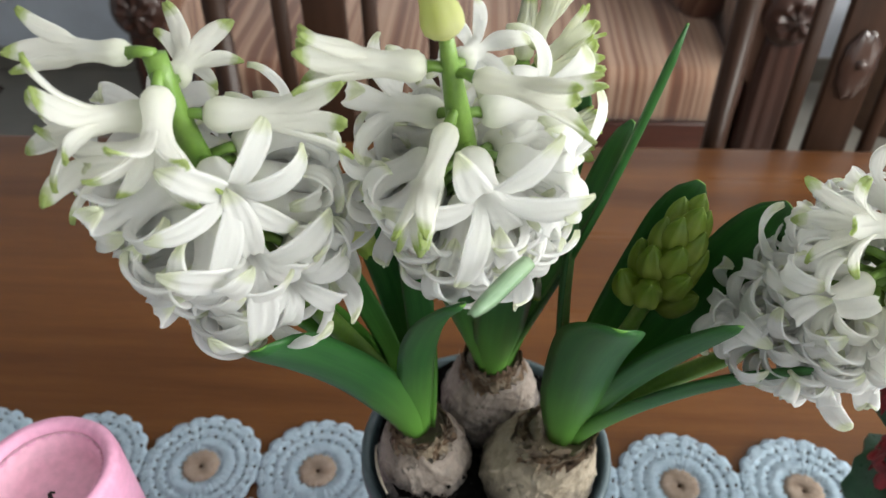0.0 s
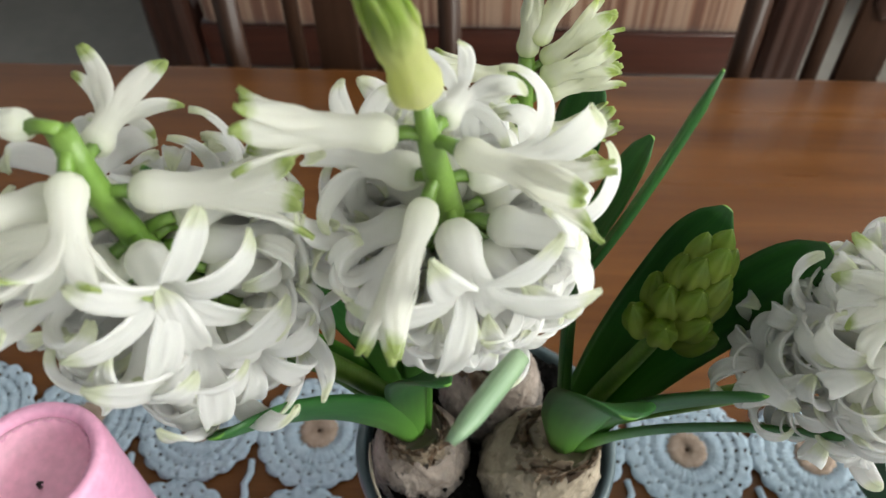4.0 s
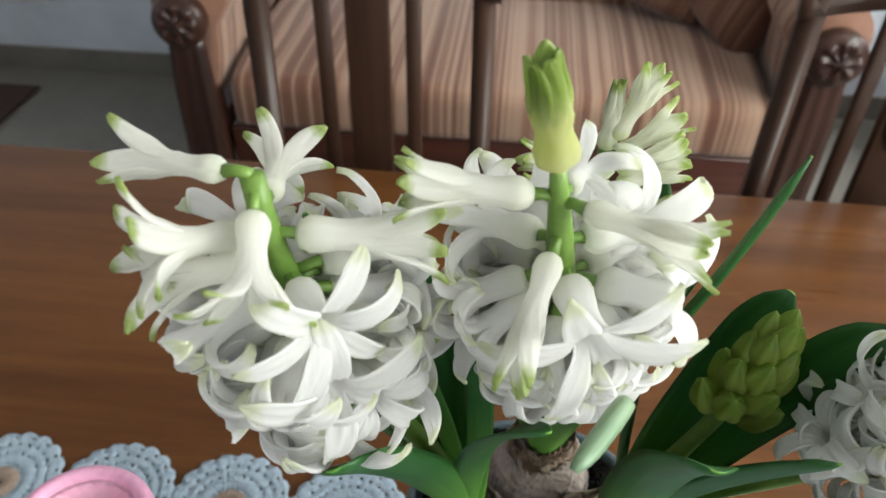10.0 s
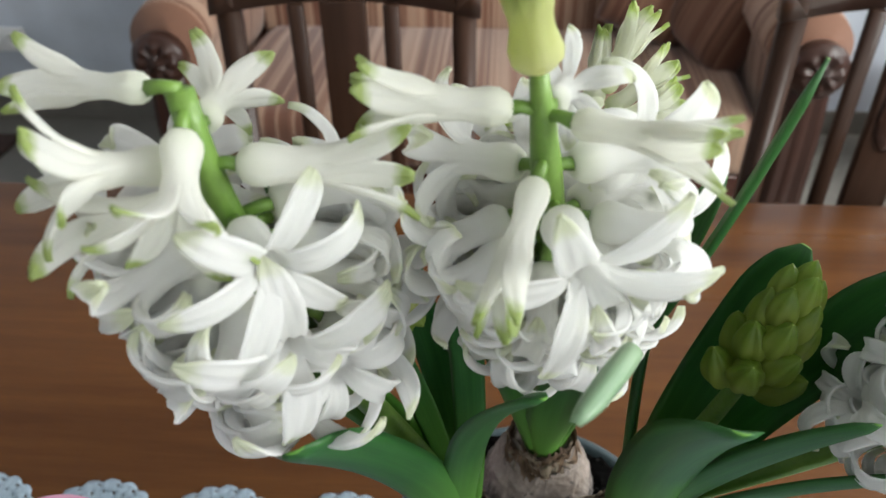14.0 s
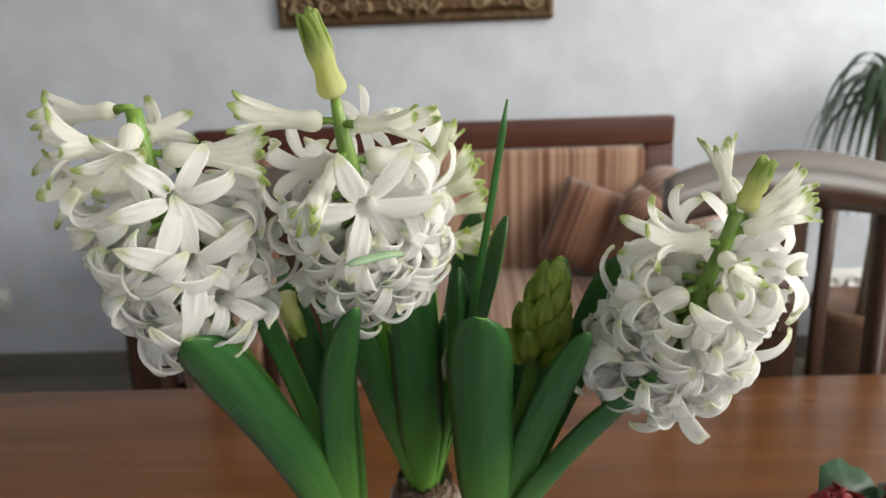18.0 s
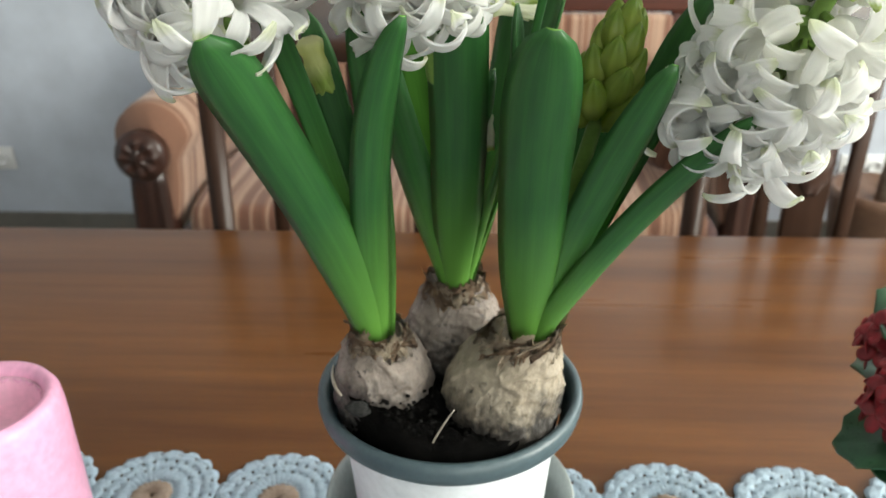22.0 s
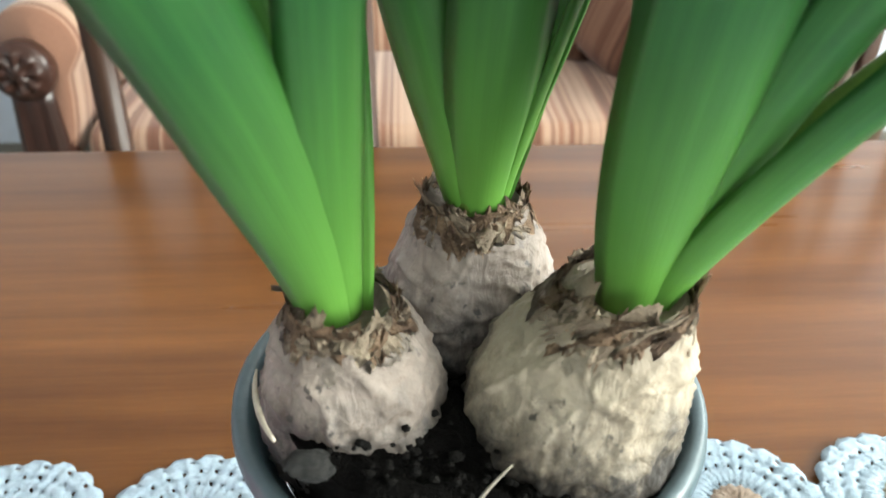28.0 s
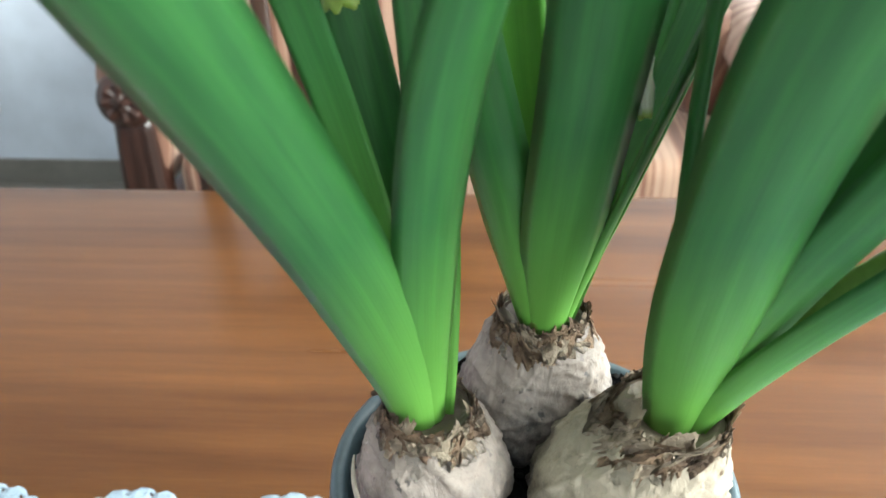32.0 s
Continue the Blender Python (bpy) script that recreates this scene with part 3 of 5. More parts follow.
def dining_chair(at, carved, label):
    c = thing("dining_chair", at, label, "chair", "chairs along the table")
    for s in (-1, 1):
        pts = [(s * 0.152, 0.0, 0.0), (s * 0.152, -0.01, 0.42), (s * 0.149, 0.0, 0.7), (s * 0.143, 0.03, 0.95)]
        stile = join(*[box(-0.014, -0.012, 0, 0.014, 0.012, 1)])
        for v in stile.verts:
            k = v.co.z
            v.co = Vector((s * (0.152 - 0.009 * k) + v.co.x, v.co.y + 0.028 * k * k, 0.0 + 0.955 * k))
        bmesh.ops.bevel(stile, geom=stile.edges[:], offset=0.004, segments=2, affect="EDGES")
        part("stile", stile, M_CHAIR, c)
    crest = bmesh.new()
    rows = []
    for k in range(25):
        u = k / 24 * 2 - 1
        top = 0.985 + 0.034 * math.cos(u * math.pi / 2) ** 0.8 if abs(u) < 1 else 0.985
        low = 0.925 + 0.014 * math.cos(u * math.pi / 2)
        y = 0.026 + 0.018 * (1 - u * u)
        x = u * 0.163
        rows.append([crest.verts.new(p) for p in ((x, y - 0.017, low), (x, y - 0.0115, (low + top) / 2), (x, y - 0.005, top - 0.003), (x, y + 0.004, top), (x, y + 0.012, top - 0.004), (x, y + 0.004, low))])
    for a, b in zip(rows, rows[1:]):
        for k in range(6):
            crest.faces.new((a[k], a[(k + 1) % 6], b[(k + 1) % 6], b[k]))
    crest.faces.new(rows[0])
    crest.faces.new(rows[-1][::-1])
    part("crest_rail", crest, M_CREST, c)
    for x, w in ((-0.057, 0.0095), (0.057, 0.0095)):
        slat = box(x - w, 0.008, 0.5, x + w, 0.02, 0.94, 0.002, 1)
        part("slat", slat, M_CHAIR, c)
    splat = box(-0.0275, 0.006, 0.5, 0.0275, 0.02, 0.945, 0.003, 2)
    part("splat", splat, M_CHAIR, c)
    if carved:
        boss = bmesh.new()
        bmesh.ops.create_uvsphere(boss, u_segments=28, v_segments=12, radius=1)
        for v in boss.verts:
            a = math.atan2(v.co.z, v.co.x)
            r = 1 + 0.06 * math.cos(10 * a)
            v.co = Vector((v.co.x * 0.023 * r, v.co.y * 0.007 * (1 + 0.10 * math.cos(10 * a)), v.co.z * 0.047 * r))
        part("boss", boss, M_METAL, c, "carved shiny oval rosette", m=Matrix.Translation((0.002, 0.004, 0.812)))
        knob = bmesh.new()
        bmesh.ops.create_uvsphere(knob, u_segments=16, v_segments=10, radius=0.0075)
        part("boss_knob", knob, M_METAL, c, m=Matrix.Translation((0.002, -0.002, 0.816)))
    part("lower_rail", box(-0.14, -0.006, 0.49, 0.14, 0.014, 0.525, 0.004), M_CHAIR, c)
    part("seat", box(-0.19, -0.4, 0.43, 0.19, 0.02, 0.47, 0.015, 3), M_STRIPE, c, "striped brown upholstered seat")
    part("seat_rail", box(-0.185, -0.39, 0.375, 0.185, 0.015, 0.429, 0.005), M_CHAIR, c)
    for s in (-1, 1):
        part("leg", lathe([(0.012, 0.0), (0.016, 0.05), (0.02, 0.25), (0.022, 0.376)], 14), M_CHAIR, c, m=Matrix.Translation((s * 0.165, -0.365, 0)))
    return c


dining_chair((-0.209, 0.655, 0), False, "dark glossy wooden dining chair with plain slatted back")
dining_chair((0.459, 0.655, 0), True, "dark glossy wooden dining chair with slatted back and carved oval boss")

# ---- settee ----
SX0, SX1 = -0.757, 0.632
settee = thing("settee", ((SX0 + SX1) / 2, 1.6, 0), "old wooden settee with striped brown upholstery and rolled arms", "sofa")
SC = (SX0 + SX1) / 2


def sp(name, bm, mat, label="", smooth=True, y=1.6):
    return part(name, bm, mat, settee, label, smooth, Matrix.Translation((-SC, -1.6, 0)))


sp("top_rail", box(-0.80, 1.925, 0.835, 0.648, 1.975, 0.917, 0.008, 3), M_DARKX)
for x in (-0.80, 0.562):
    sp("back_post", box(x, 1.925, 0.0, x + 0.086, 1.975, 0.833, 0.006, 2), M_DARKX)
sp("back_panel", box(-0.712, 1.90, 0.44, 0.560, 1.965, 0.832, 0.02, 4), M_STRIPE, "vertically striped upholstered back")
seat = box(-0.685, 1.32, 0.33, 0.560, 1.92, 0.455, 0.035, 4)
bmesh.ops.subdivide_edges(seat, edges=[e for e in seat.edges if e.calc_length() > 0.4], cuts=8)
for v in seat.verts:
    if v.co.z > 0.44:
        v.co.z += 0.035 * math.sin(math.pi * min(max((v.co.y - 1.32) / 0.6, 0), 1)) ** 0.6
sp("seat_cushion", seat, M_STRIPE, "sagging striped seat cushion")
sp("seat_rail", box(-0.70, 1.335, 0.215, 0.575, 1.385, 0.328, 0.008, 2), M_DARKX)
for x in (-0.78, 0.605):
    sp("side_rail", box(x, 1.386, 0.215, x + 0.05, 1.924, 0.328, 0.005), M_DARKX)


def arm(cx, s):
    """A rolled arm: fluted post, carved round face, upholstered roll."""
    post = bmesh.new()
    prof = []
    for k in range(40):
        a = 2 * math.pi * k / 40
        r = 1 + 0.09 * math.cos(12 * a)
        prof.append((0.046 * max(-1, min(1, 1.3 * math.cos(a))) * r, 0.034 * max(-1, min(1, 1.3 * math.sin(a))) * r))
    rings = []
    for z, k in ((0.0, 0.75), (0.03, 0.8), (0.05, 1.05), (0.09, 1.05), (0.11, 0.9), (0.2, 1.0), (0.35, 1.0), (0.46, 0.95), (0.53, 0.86), (0.575, 0.8)):
        rings.append([post.verts.new((cx + x * k, 1.33 + y * k, z)) for x, y in prof])
    for a, b in zip(rings, rings[1:]):
        for k in range(40):
            post.faces.new((a[k], a[(k + 1) % 40], b[(k + 1) % 40], b[k]))
    post.faces.new(rings[0][::-1])
    post.faces.new(rings[-1])
    sp("arm_post", post, M_DARK)
    knob = lathe([(0.0, 0.034), (0.012, 0.034), (0.018, 0.028), (0.024, 0.026), (0.036, 0.03), (0.043, 0.028), (0.047, 0.02), (0.056, 0.018), (0.06, 0.008), (0.058, -0.02), (0.0, -0.02)], 40)
    for v in knob.verts:
        r, a = math.hypot(v.co.x, v.co.y), math.atan2(v.co.y, v.co.x)
        if 0.012 < r < 0.045 and v.co.z > 0:
            v.co.z += 0.005 * math.cos(8 * a)
    q = Matrix.Translation((cx, 1.305, 0.602)) @ Matrix.Rotation(radians(90), 4, "X")
    bmesh.ops.transform(knob, matrix=q, verts=knob.verts)
    sp("arm_rosette", knob, M_DARK, "carved round wooden arm face")
    roll = bmesh.new()
    rings = []
    n = 28
    for y in [1.325 + 0.6 * k / 12 for k in range(13)]:
        f = 0.93 if y < 1.34 else 1.0
        ring = []
        for k in range(n):
            a = 2 * math.pi * k / n
            x, z = 0.088 * math.cos(a) * f, 0.088 * math.sin(a) * f
            if z < 0 and x * s < 0:
                z *= 2.9
                x *= 0.62
            elif z < 0:
                z *= 0.9
            ring.append(roll.verts.new((cx - s * 0.016 + x, y, 0.633 + z + 0.05 * ((y - 1.325) / 0.6) ** 1.6)))
        rings.append(ring)
    for a, b in zip(rings, rings[1:]):
        for k in range(n):
            roll.faces.new((a[k], a[(k + 1) % n], b[(k + 1) % n], b[k]))
    roll.faces.new(rings[0][::-1])
    roll.faces.new(rings[-1])
    sp("arm_roll", roll, M_STRIPEY, "striped upholstered arm roll")


arm(SX0, -1)
arm(SX1, 1)


def pillow(at, turn, size, label):
    bm = bmesh.new()
    n = 14
    grid = {}
    for s in (1, -1):
        for i in range(n + 1):
            for j in range(n + 1):
                u, v = i / n * 2 - 1, j / n * 2 - 1
                edge = (1 - u ** 4) * (1 - v ** 4)
                if s < 0 and (i in (0, n) or j in (0, n)):
                    grid[s, i, j] = grid[1, i, j]
                    continue
                pinch = 1 - 0.07 * (u * u * v * v)
                grid[s, i, j] = bm.verts.new((u * size / 2 * (1 - 0.05 * (1 - v * v)) * pinch, s * 0.075 * edge ** 0.55, v * size / 2 * (1 - 0.05 * (1 - u * u)) * pinch))
        for i in range(n):
            for j in range(n):
                bm.faces.new((grid[s, i, j], grid[s, i + 1, j], grid[s, i + 1, j + 1], grid[s, i, j + 1]))
    ob = link_mesh("cushion", bm, M_PILLOW, m=Matrix.Translation(at) @ Euler([radians(a) for a in turn]).to_matrix().to_4x4())
    return tagged(ob, label, "cushion", "cushions on the settee")


pillow((0.39, 1.80, 0.605), (-17, 20, -12), 0.27, "rust-brown striped cushion leaning on the settee back")
pillow((0.52, 1.66, 0.60), (-10, 18, -62), 0.27, "rust-brown striped cushion leaning on the settee arm")

# ---- picture, sockets ----
picture = thing("picture", (-0.125, WALL_Y, 1.207), "painting in a heavy carved old gilt frame on the wall", "picture")
PW, PH, PF = 0.878, 0.66, 0.115


def frame_side(length):
    prof = [(0.0, 0.0), (0.0, 0.03), (0.012, 0.04), (0.028, 0.034), (0.045, 0.05), (0.07, 0.045), (0.085, 0.03), (0.1, 0.034), (PF, 0.02), (PF, 0.0)]
    bm = bmesh.new()
    a = [bm.verts.new((-length / 2 + h, -d, h)) for h, d in prof]
    b = [bm.verts.new((length / 2 - h, -d, h)) for h, d in prof]
    for k in range(len(prof)):
        bm.faces.new((a[k], a[(k + 1) % len(prof)], b[(k + 1) % len(prof)], b[k]))
    return bm


for m, ln in ((Matrix(), PW), (Matrix.Translation((0, 0, PH)) @ Matrix.Rotation(math.pi, 4, "Y"), PW),
              (Matrix.Translation((-PW / 2, 0, PH / 2)) @ Matrix.Rotation(math.pi / 2, 4, "Y"), PH), (Matrix.Translation((PW / 2, 0, PH / 2)) @ Matrix.Rotation(-math.pi / 2, 4, "Y"), PH)):
    part("frame_side", frame_side(ln), M_GOLD, picture, "carved dark gilt moulding", False, m)
part("canvas", box(-PW / 2 + PF - 0.01, -0.012, PF - 0.01, PW / 2 - PF + 0.01, -0.004, PH - PF + 0.01), M_CANVAS, picture, "dark painted canvas", False)


def scroll(big, turn):
    pts = [(big * (1 - 0.8 * k / 20) * math.cos(turn * k * 0.42), -0.05 - 0.004 * math.sin(k), big * (1 - 0.8 * k / 20) * math.sin(turn * k * 0.42)) for k in range(21)]
    return tube(pts, [0.006 - 0.00015 * k for k in range(21)], 7)


for k, (x, big, turn) in enumerate(((-0.36, 0.034, 1), (-0.28, 0.026, -1), (-0.2, 0.022, 1), (-0.06, 0.03, 1), (0.0, 0.02, -1), (0.05, 0.03, -1), (0.2, 0.024, -1), (0.29, 0.028, 1), (0.37, 0.034, -1))):
    part("scroll", scroll(big, turn), M_GOLDHI, picture, "gilt scroll in a pale highlight tone", m=Matrix.Translation((x, 0, 0.062)))

r2 = random.Random(21)
for k in range(46):
    lump = bmesh.new()
    bmesh.ops.create_uvsphere(lump, u_segments=10, v_segments=6, radius=1)
    for v in lump.verts:
        v.co = Vector((v.co.x * r2.uniform(0.008, 0.010), v.co.y * 0.008, v.co.z * 0.017 * (1 - 0.35 * v.co.x)))
    home = (-0.36, -0.2, 0.0, 0.2, 0.36)[k % 5]
    part("carved_leaf", lump, M_GOLDHI if k % 3 == 0 else M_GOLD, picture, m=Matrix.Translation((home + r2.uniform(-0.065, 0.065), -0.045, r2.uniform(0.028, 0.095))) @ Matrix.Rotation(r2.uniform(0, 6.28), 4, "Y"))


def socket(at):
    s = thing("wall_socket", at, "white double wall socket low on the wall", "socket", "sockets on the wall")
    part("plate", box(-0.078, -0.012, -0.042, 0.078, 0.0, 0.042, 0.004, 2), M_SOCKET, s)
    for x in (-0.037, 0.037):
        ring = lathe([(0.0, 0.002), (0.018, 0.002), (0.0195, 0.0125), (0.0225, 0.0135), (0.024, 0.011), (0.024, 0.0), (0.0, 0.0)], 28)
        part("outlet", ring, M_SOCKET, s, m=Matrix.Translation((x, -0.011, 0)) @ Matrix.Rotation(radians(90), 4, "X"))
        for dx in (-0.0095, 0.0095):
            part("pin_hole", lathe([(0.0, 0.0), (0.0028, 0.0), (0.0028, 0.002), (0.0, 0.002)], 12), M_HOLE, s, m=Matrix.Translation((x + dx, -0.0125, 0)) @ Matrix.Rotation(radians(90), 4, "X"))
    return s


first = socket((-1.726, WALL_Y, 0.295))
copy_thing(first, Matrix.Translation((1.326, WALL_Y, 0.29)))

# ---- flowerpot with three bulbs ----
RIM_Z, SOIL_Z = 0.918, 0.908
saucer = tagged(link_mesh("saucer", lathe([(0.0, 0.0), (0.048, 0.0), (0.053, 0.004), (0.0625, 0.080), (0.0655, 0.087), (0.0662, 0.0905), (0.0650, 0.092), (0.0632, 0.089), (0.0605, 0.080), (0.0515, 0.010), (0.047, 0.006), (0.0, 0.006)], 72), M_SAUCER, m=Matrix.Translation((-0.001, 0.001, 0.7545))), "deep grey-green plastic saucer holding the white flowerpot", "saucer")
pot = thing("flowerpot", (-0.001, 0.001, 0.761), "white plastic flowerpot with a grey rolled rim", "flowerpot")
ph = RIM_Z - 0.761
part("body", lathe([(0.0, 0.0), (0.041, 0.0), (0.043, 0.003), (0.0538, ph - 0.018), (0.0543, ph - 0.0125), (0.0530, ph - 0.0125), (0.0415, 0.006), (0.0, 0.006)], 72), M_POT, pot)
part("rim", lathe([(0.0549, ph - 0.0155), (0.0575, ph - 0.0155), (0.0605, ph - 0.014), (0.0640, ph - 0.0105), (0.0653, ph - 0.005), (0.0648, ph - 0.0015), (0.0630, ph), (0.0606, ph - 0.001), (0.0590, ph - 0.004), (0.0575, ph - 0.009), (0.0556, ph - 0.011), (0.0549, ph - 0.0135)], 72, hollow=True), M_RIM, pot, "grey rolled plastic rim with specks of soil")


def mound(x, y):
    """Soil heaped in front of the smaller bulb and out towards the rim."""
    return 0.010 * math.exp(-((x + 0.028) ** 2 + (y + 0.036) ** 2) / 0.0005) + 0.008 * math.exp(-((x + 0.046) ** 2 + (y + 0.030) ** 2) / 0.00012)


soil = lathe([(0.0, 0.0)] + [(0.0562 * k / 26, 0.0) for k in range(1, 27)] + [(0.0540, -0.006), (0.0505, -0.012), (0.044, -0.03), (0.0, -0.03)], 120)
for v in soil.verts:
    if v.co.z > -0.005:
        v.co.z += 0.0050 * noise.noise(v.co * 90) + 0.0025 * noise.noise(v.co * 260) + 0.0014 * noise.noise(v.co * 700) + 0.0150 - 0.20 * max(math.hypot(v.co.x, v.co.y) - 0.036, 0) + mound(v.co.x, v.co.y)
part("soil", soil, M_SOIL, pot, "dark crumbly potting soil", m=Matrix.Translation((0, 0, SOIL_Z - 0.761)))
rng = random.Random(7)
crumbs = []
for k in range(620):
    a, r = rng.uniform(0, 2 * math.pi), 0.054 * math.sqrt(rng.random())
    if any(math.hypot(r * math.cos(a) - x, r * math.sin(a) - y) < q for x, y, q in ((-0.030, -0.017, 0.0225), (0.002, 0.019, 0.0235), (0.0235, -0.0205, 0.0262))):
        continue
    c = bmesh.new()
    bmesh.ops.create_icosphere(c, subdivisions=1, radius=rng.uniform(0.0005, 0.0013) * (2.2 if k < 40 else 1.0))
    for v in c.verts:
        v.co = Vector((v.co.x * rng.uniform(0.7, 1.6), v.co.y * rng.uniform(0.7, 1.4), v.co.z * 0.8))
    bmesh.ops.translate(c, verts=c.verts, vec=(r * math.cos(a), r * math.sin(a), SOIL_Z - 0.761 + 0.0160 - 0.20 * max(r - 0.036, 0) + mound(r * math.cos(a), r * math.sin(a)) + 0.002 * rng.random()))
    crumbs.append(c)
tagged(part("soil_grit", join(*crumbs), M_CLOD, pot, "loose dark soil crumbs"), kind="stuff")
clod = bmesh.new()
bmesh.ops.create_icosphere(clod, subdivisions=4, radius=0.0046)
for v in clod.verts:
    v.co *= 1 + 0.35 * noise.noise(v.co * 260) + 0.15 * noise.noise(v.co * 700) + 0.08 * noise.noise(v.co * 1700)
    v.co = Vector((v.co.x * 1.15, v.co.y * 0.75, v.co.z * 0.62))
tagged(link_mesh("soil_clod", clod, mottled("grey_dry_clod", (0.004, 0.0039, 0.0036), (0.028, 0.027, 0.025), 420, 0.95, bumps=0.9, depth=0.002), m=Matrix.Translation((-0.0390, -0.0462, 0.9340))), "dry grey lump of soil lying on the dark potting soil", "soil lump")
tagged(link_mesh("root", tube(bezier((-0.0555, -0.014, 0.934), (-0.0550, -0.022, 0.9345), (-0.0525, -0.033, 0.936), (-0.0465, -0.0430, 0.9385), 14), [0.0002 + 0.0006 * math.sin(math.pi * (k + 1) / 17) for k in range(15)], 8), mottled("pale_root", (0.34, 0.29, 0.22), (0.50, 0.45, 0.37), 200, 0.7)), "pale dry root bent round the papery bulb", "root")
tagged(link_mesh("straw", tube(bezier((-0.012, -0.052, 0.909), (-0.008, -0.051, 0.917), (-0.003, -0.052, 0.930), (0.003, -0.0545, 0.941), 8), [0.0003, 0.0004, 0.0004, 0.0004, 0.0004, 0.0004, 0.0004, 0.0003, 0.0002], 6), mottled("dry_straw", (0.36, 0.31, 0.25), (0.46, 0.41, 0.34), 90, 0.7)), "thin pale dry root fibre sticking out of the soil", "straw")


BULB_LINE = [(0.0, 0.0), (0.45, 0.02), (0.78, 0.12), (0.95, 0.27), (1.0, 0.42), (0.985, 0.54), (0.925, 0.655), (0.83, 0.755), (0.715, 0.835), (0.605, 0.89), (0.525, 0.93), (0.47, 0.94), (0.38, 0.91), (0.15, 0.89)]


def bulb_width(f):
    """The bulb's radius, in parts of its largest, at a part f of its height; above the neck it goes on a little narrower."""
    for (r0, z0), (r1, z1) in zip(BULB_LINE[:11], BULB_LINE[1:11]):
        if z0 <= f <= z1:
            return r0 + (r1 - r0) * (f - z0) / (z1 - z0)
    return 0.525 - 0.5 * (f - 0.93)


def crease(p, scale, thin):
    """1 on thin wandering lines, 0 between them."""
    return max(0.0, 1 - abs(noise.noise(p * scale)) / thin)


def bulb_mesh(radius, height, seed, lean=0.0):
    """An onion-shaped body with papery creases and lifted sheets of skin, its root end at z 0."""
    fine = []
    for (r0, z0), (r1, z1) in zip(BULB_LINE, BULB_LINE[1:]):
        fine += [(r0 + (r1 - r0) * k / 9, z0 + (z1 - z0) * k / 9) for k in range(9)]
    fine.append(BULB_LINE[-1])
    bm = lathe([(r * radius, z * height) for r, z in fine], 240, True)
    off = Vector((seed * 3.1, seed * 1.7, 0))
    for v in bm.verts:
        r = math.hypot(v.co.x, v.co.y)
        if r < 1e-4:
            continue
        k = (v.co.z / height) ** 3
        p = Vector((v.co.x, v.co.y, v.co.z * 1.2)) + off
        bend = Vector((noise.noise(p * 45), noise.noise(p * 45 + Vector((9, 0, 0))), noise.noise(p * 45 + Vector((0, 9, 0))))) * 0.006
        q = p + bend
        d = 0.0013 * noise.noise(p * 40) + 0.0009 * noise.noise(p * 110) + 0.0004 * noise.noise(p * 240)
        d += 0.0011 * crease(q, 48, 0.12) + 0.0008 * crease(q + Vector((3, 1, 7)), 95, 0.15) + 0.0005 * crease(q + Vector((8, 2, 5)), 190, 0.2)
        d += 0.0008 if noise.noise(q * 52 + Vector((2, 8, 4))) > 0.06 else 0.0
        d += 0.0004 if noise.noise(q * 88 + Vector((6, 3, 1))) > 0.10 else 0.0
        v.co.x *= 1 + d / radius
        v.co.y *= 1 + d / radius
        v.co.x += lean * k
    return bm


def husk(plant, radius, height, lean, seed, skin, count=110):
    """Ragged dry skin round the bulb's neck, flap by flap: crumpled brown and tan strips that wrap the neck aslant, and
    paler sheets that run out on the bulb's shoulder."""
    r = random.Random(seed)
    for k in range(count):
        a0 = 2 * math.pi * k * 0.382 + r.uniform(-0.2, 0.2)
        sheet = k % 5 == 0
        fibre = k % 5 in (1, 3)
        span = r.uniform(0.45, 0.9) if sheet else r.uniform(0.06, 0.22) if fibre else r.uniform(0.28, 0.60)
        top = r.uniform(0.915, 0.965) if sheet else r.uniform(0.925, 1.005)
        if k % 12 == 1:
            top = r.uniform(1.01, 1.06)
        low = r.uniform(0.795, 0.865) if sheet else r.uniform(0.82, 0.905)
        flare = r.uniform(-0.6, 0.9)
        out = r.uniform(0.0002, 0.0006) if sheet else r.uniform(0.0005, 0.0019)
        skew = r.uniform(-0.9, 0.9)
        bm = bmesh.new()
        n, rows = (5, 8) if fibre else (11, 9)
        ragged = [r.uniform(-0.030, 0.015) - 0.03 * abs(j / n * 2 - 1) ** 1.6 for j in range(n + 1)]
        hem = [r.uniform(-0.02, 0.03) + 0.045 * abs(j / n * 2 - 1) ** 1.5 for j in range(n + 1)]
        off = Vector((k * 1.7, seed, 0))
        grid = []
        for j in range(n + 1):
            line = []
            for q in range(rows + 1):
                t = q / rows
                f = low + hem[j] + (max(top + ragged[j], low + hem[j] + 0.02) - low - hem[j]) * t
                a = a0 + span * (j / n - 0.5) + skew * t
                rough = 0.0006 * noise.noise(Vector((a * 5, f * 34, 0)) + off) * (0.5 if sheet else 1.0)
                rr = radius * bulb_width(f) + out * (0.25 + 0.75 * math.sin(math.pi * min(t * 1.1, 1) * 0.5)) + max(f - 0.93, 0) * height * flare * 0.6 + rough + 0.0003
                line.append(bm.verts.new((rr * math.cos(a) + lean * f ** 3, rr * math.sin(a), f * height)))
            grid.append(line)
        for j in range(n):
            for q in range(rows):
                bm.faces.new((grid[j][q], grid[j + 1][q], grid[j + 1][q + 1], grid[j][q + 1]))
        bmesh.ops.solidify(bm, geom=bm.faces[:], thickness=0.0002)
        part("husk_flap", bm, skin if sheet else (M_HUSK, M_HUSKP)[k % 2], plant, "torn brown dry skin" if k == 1 else "")


# ---- florets ----


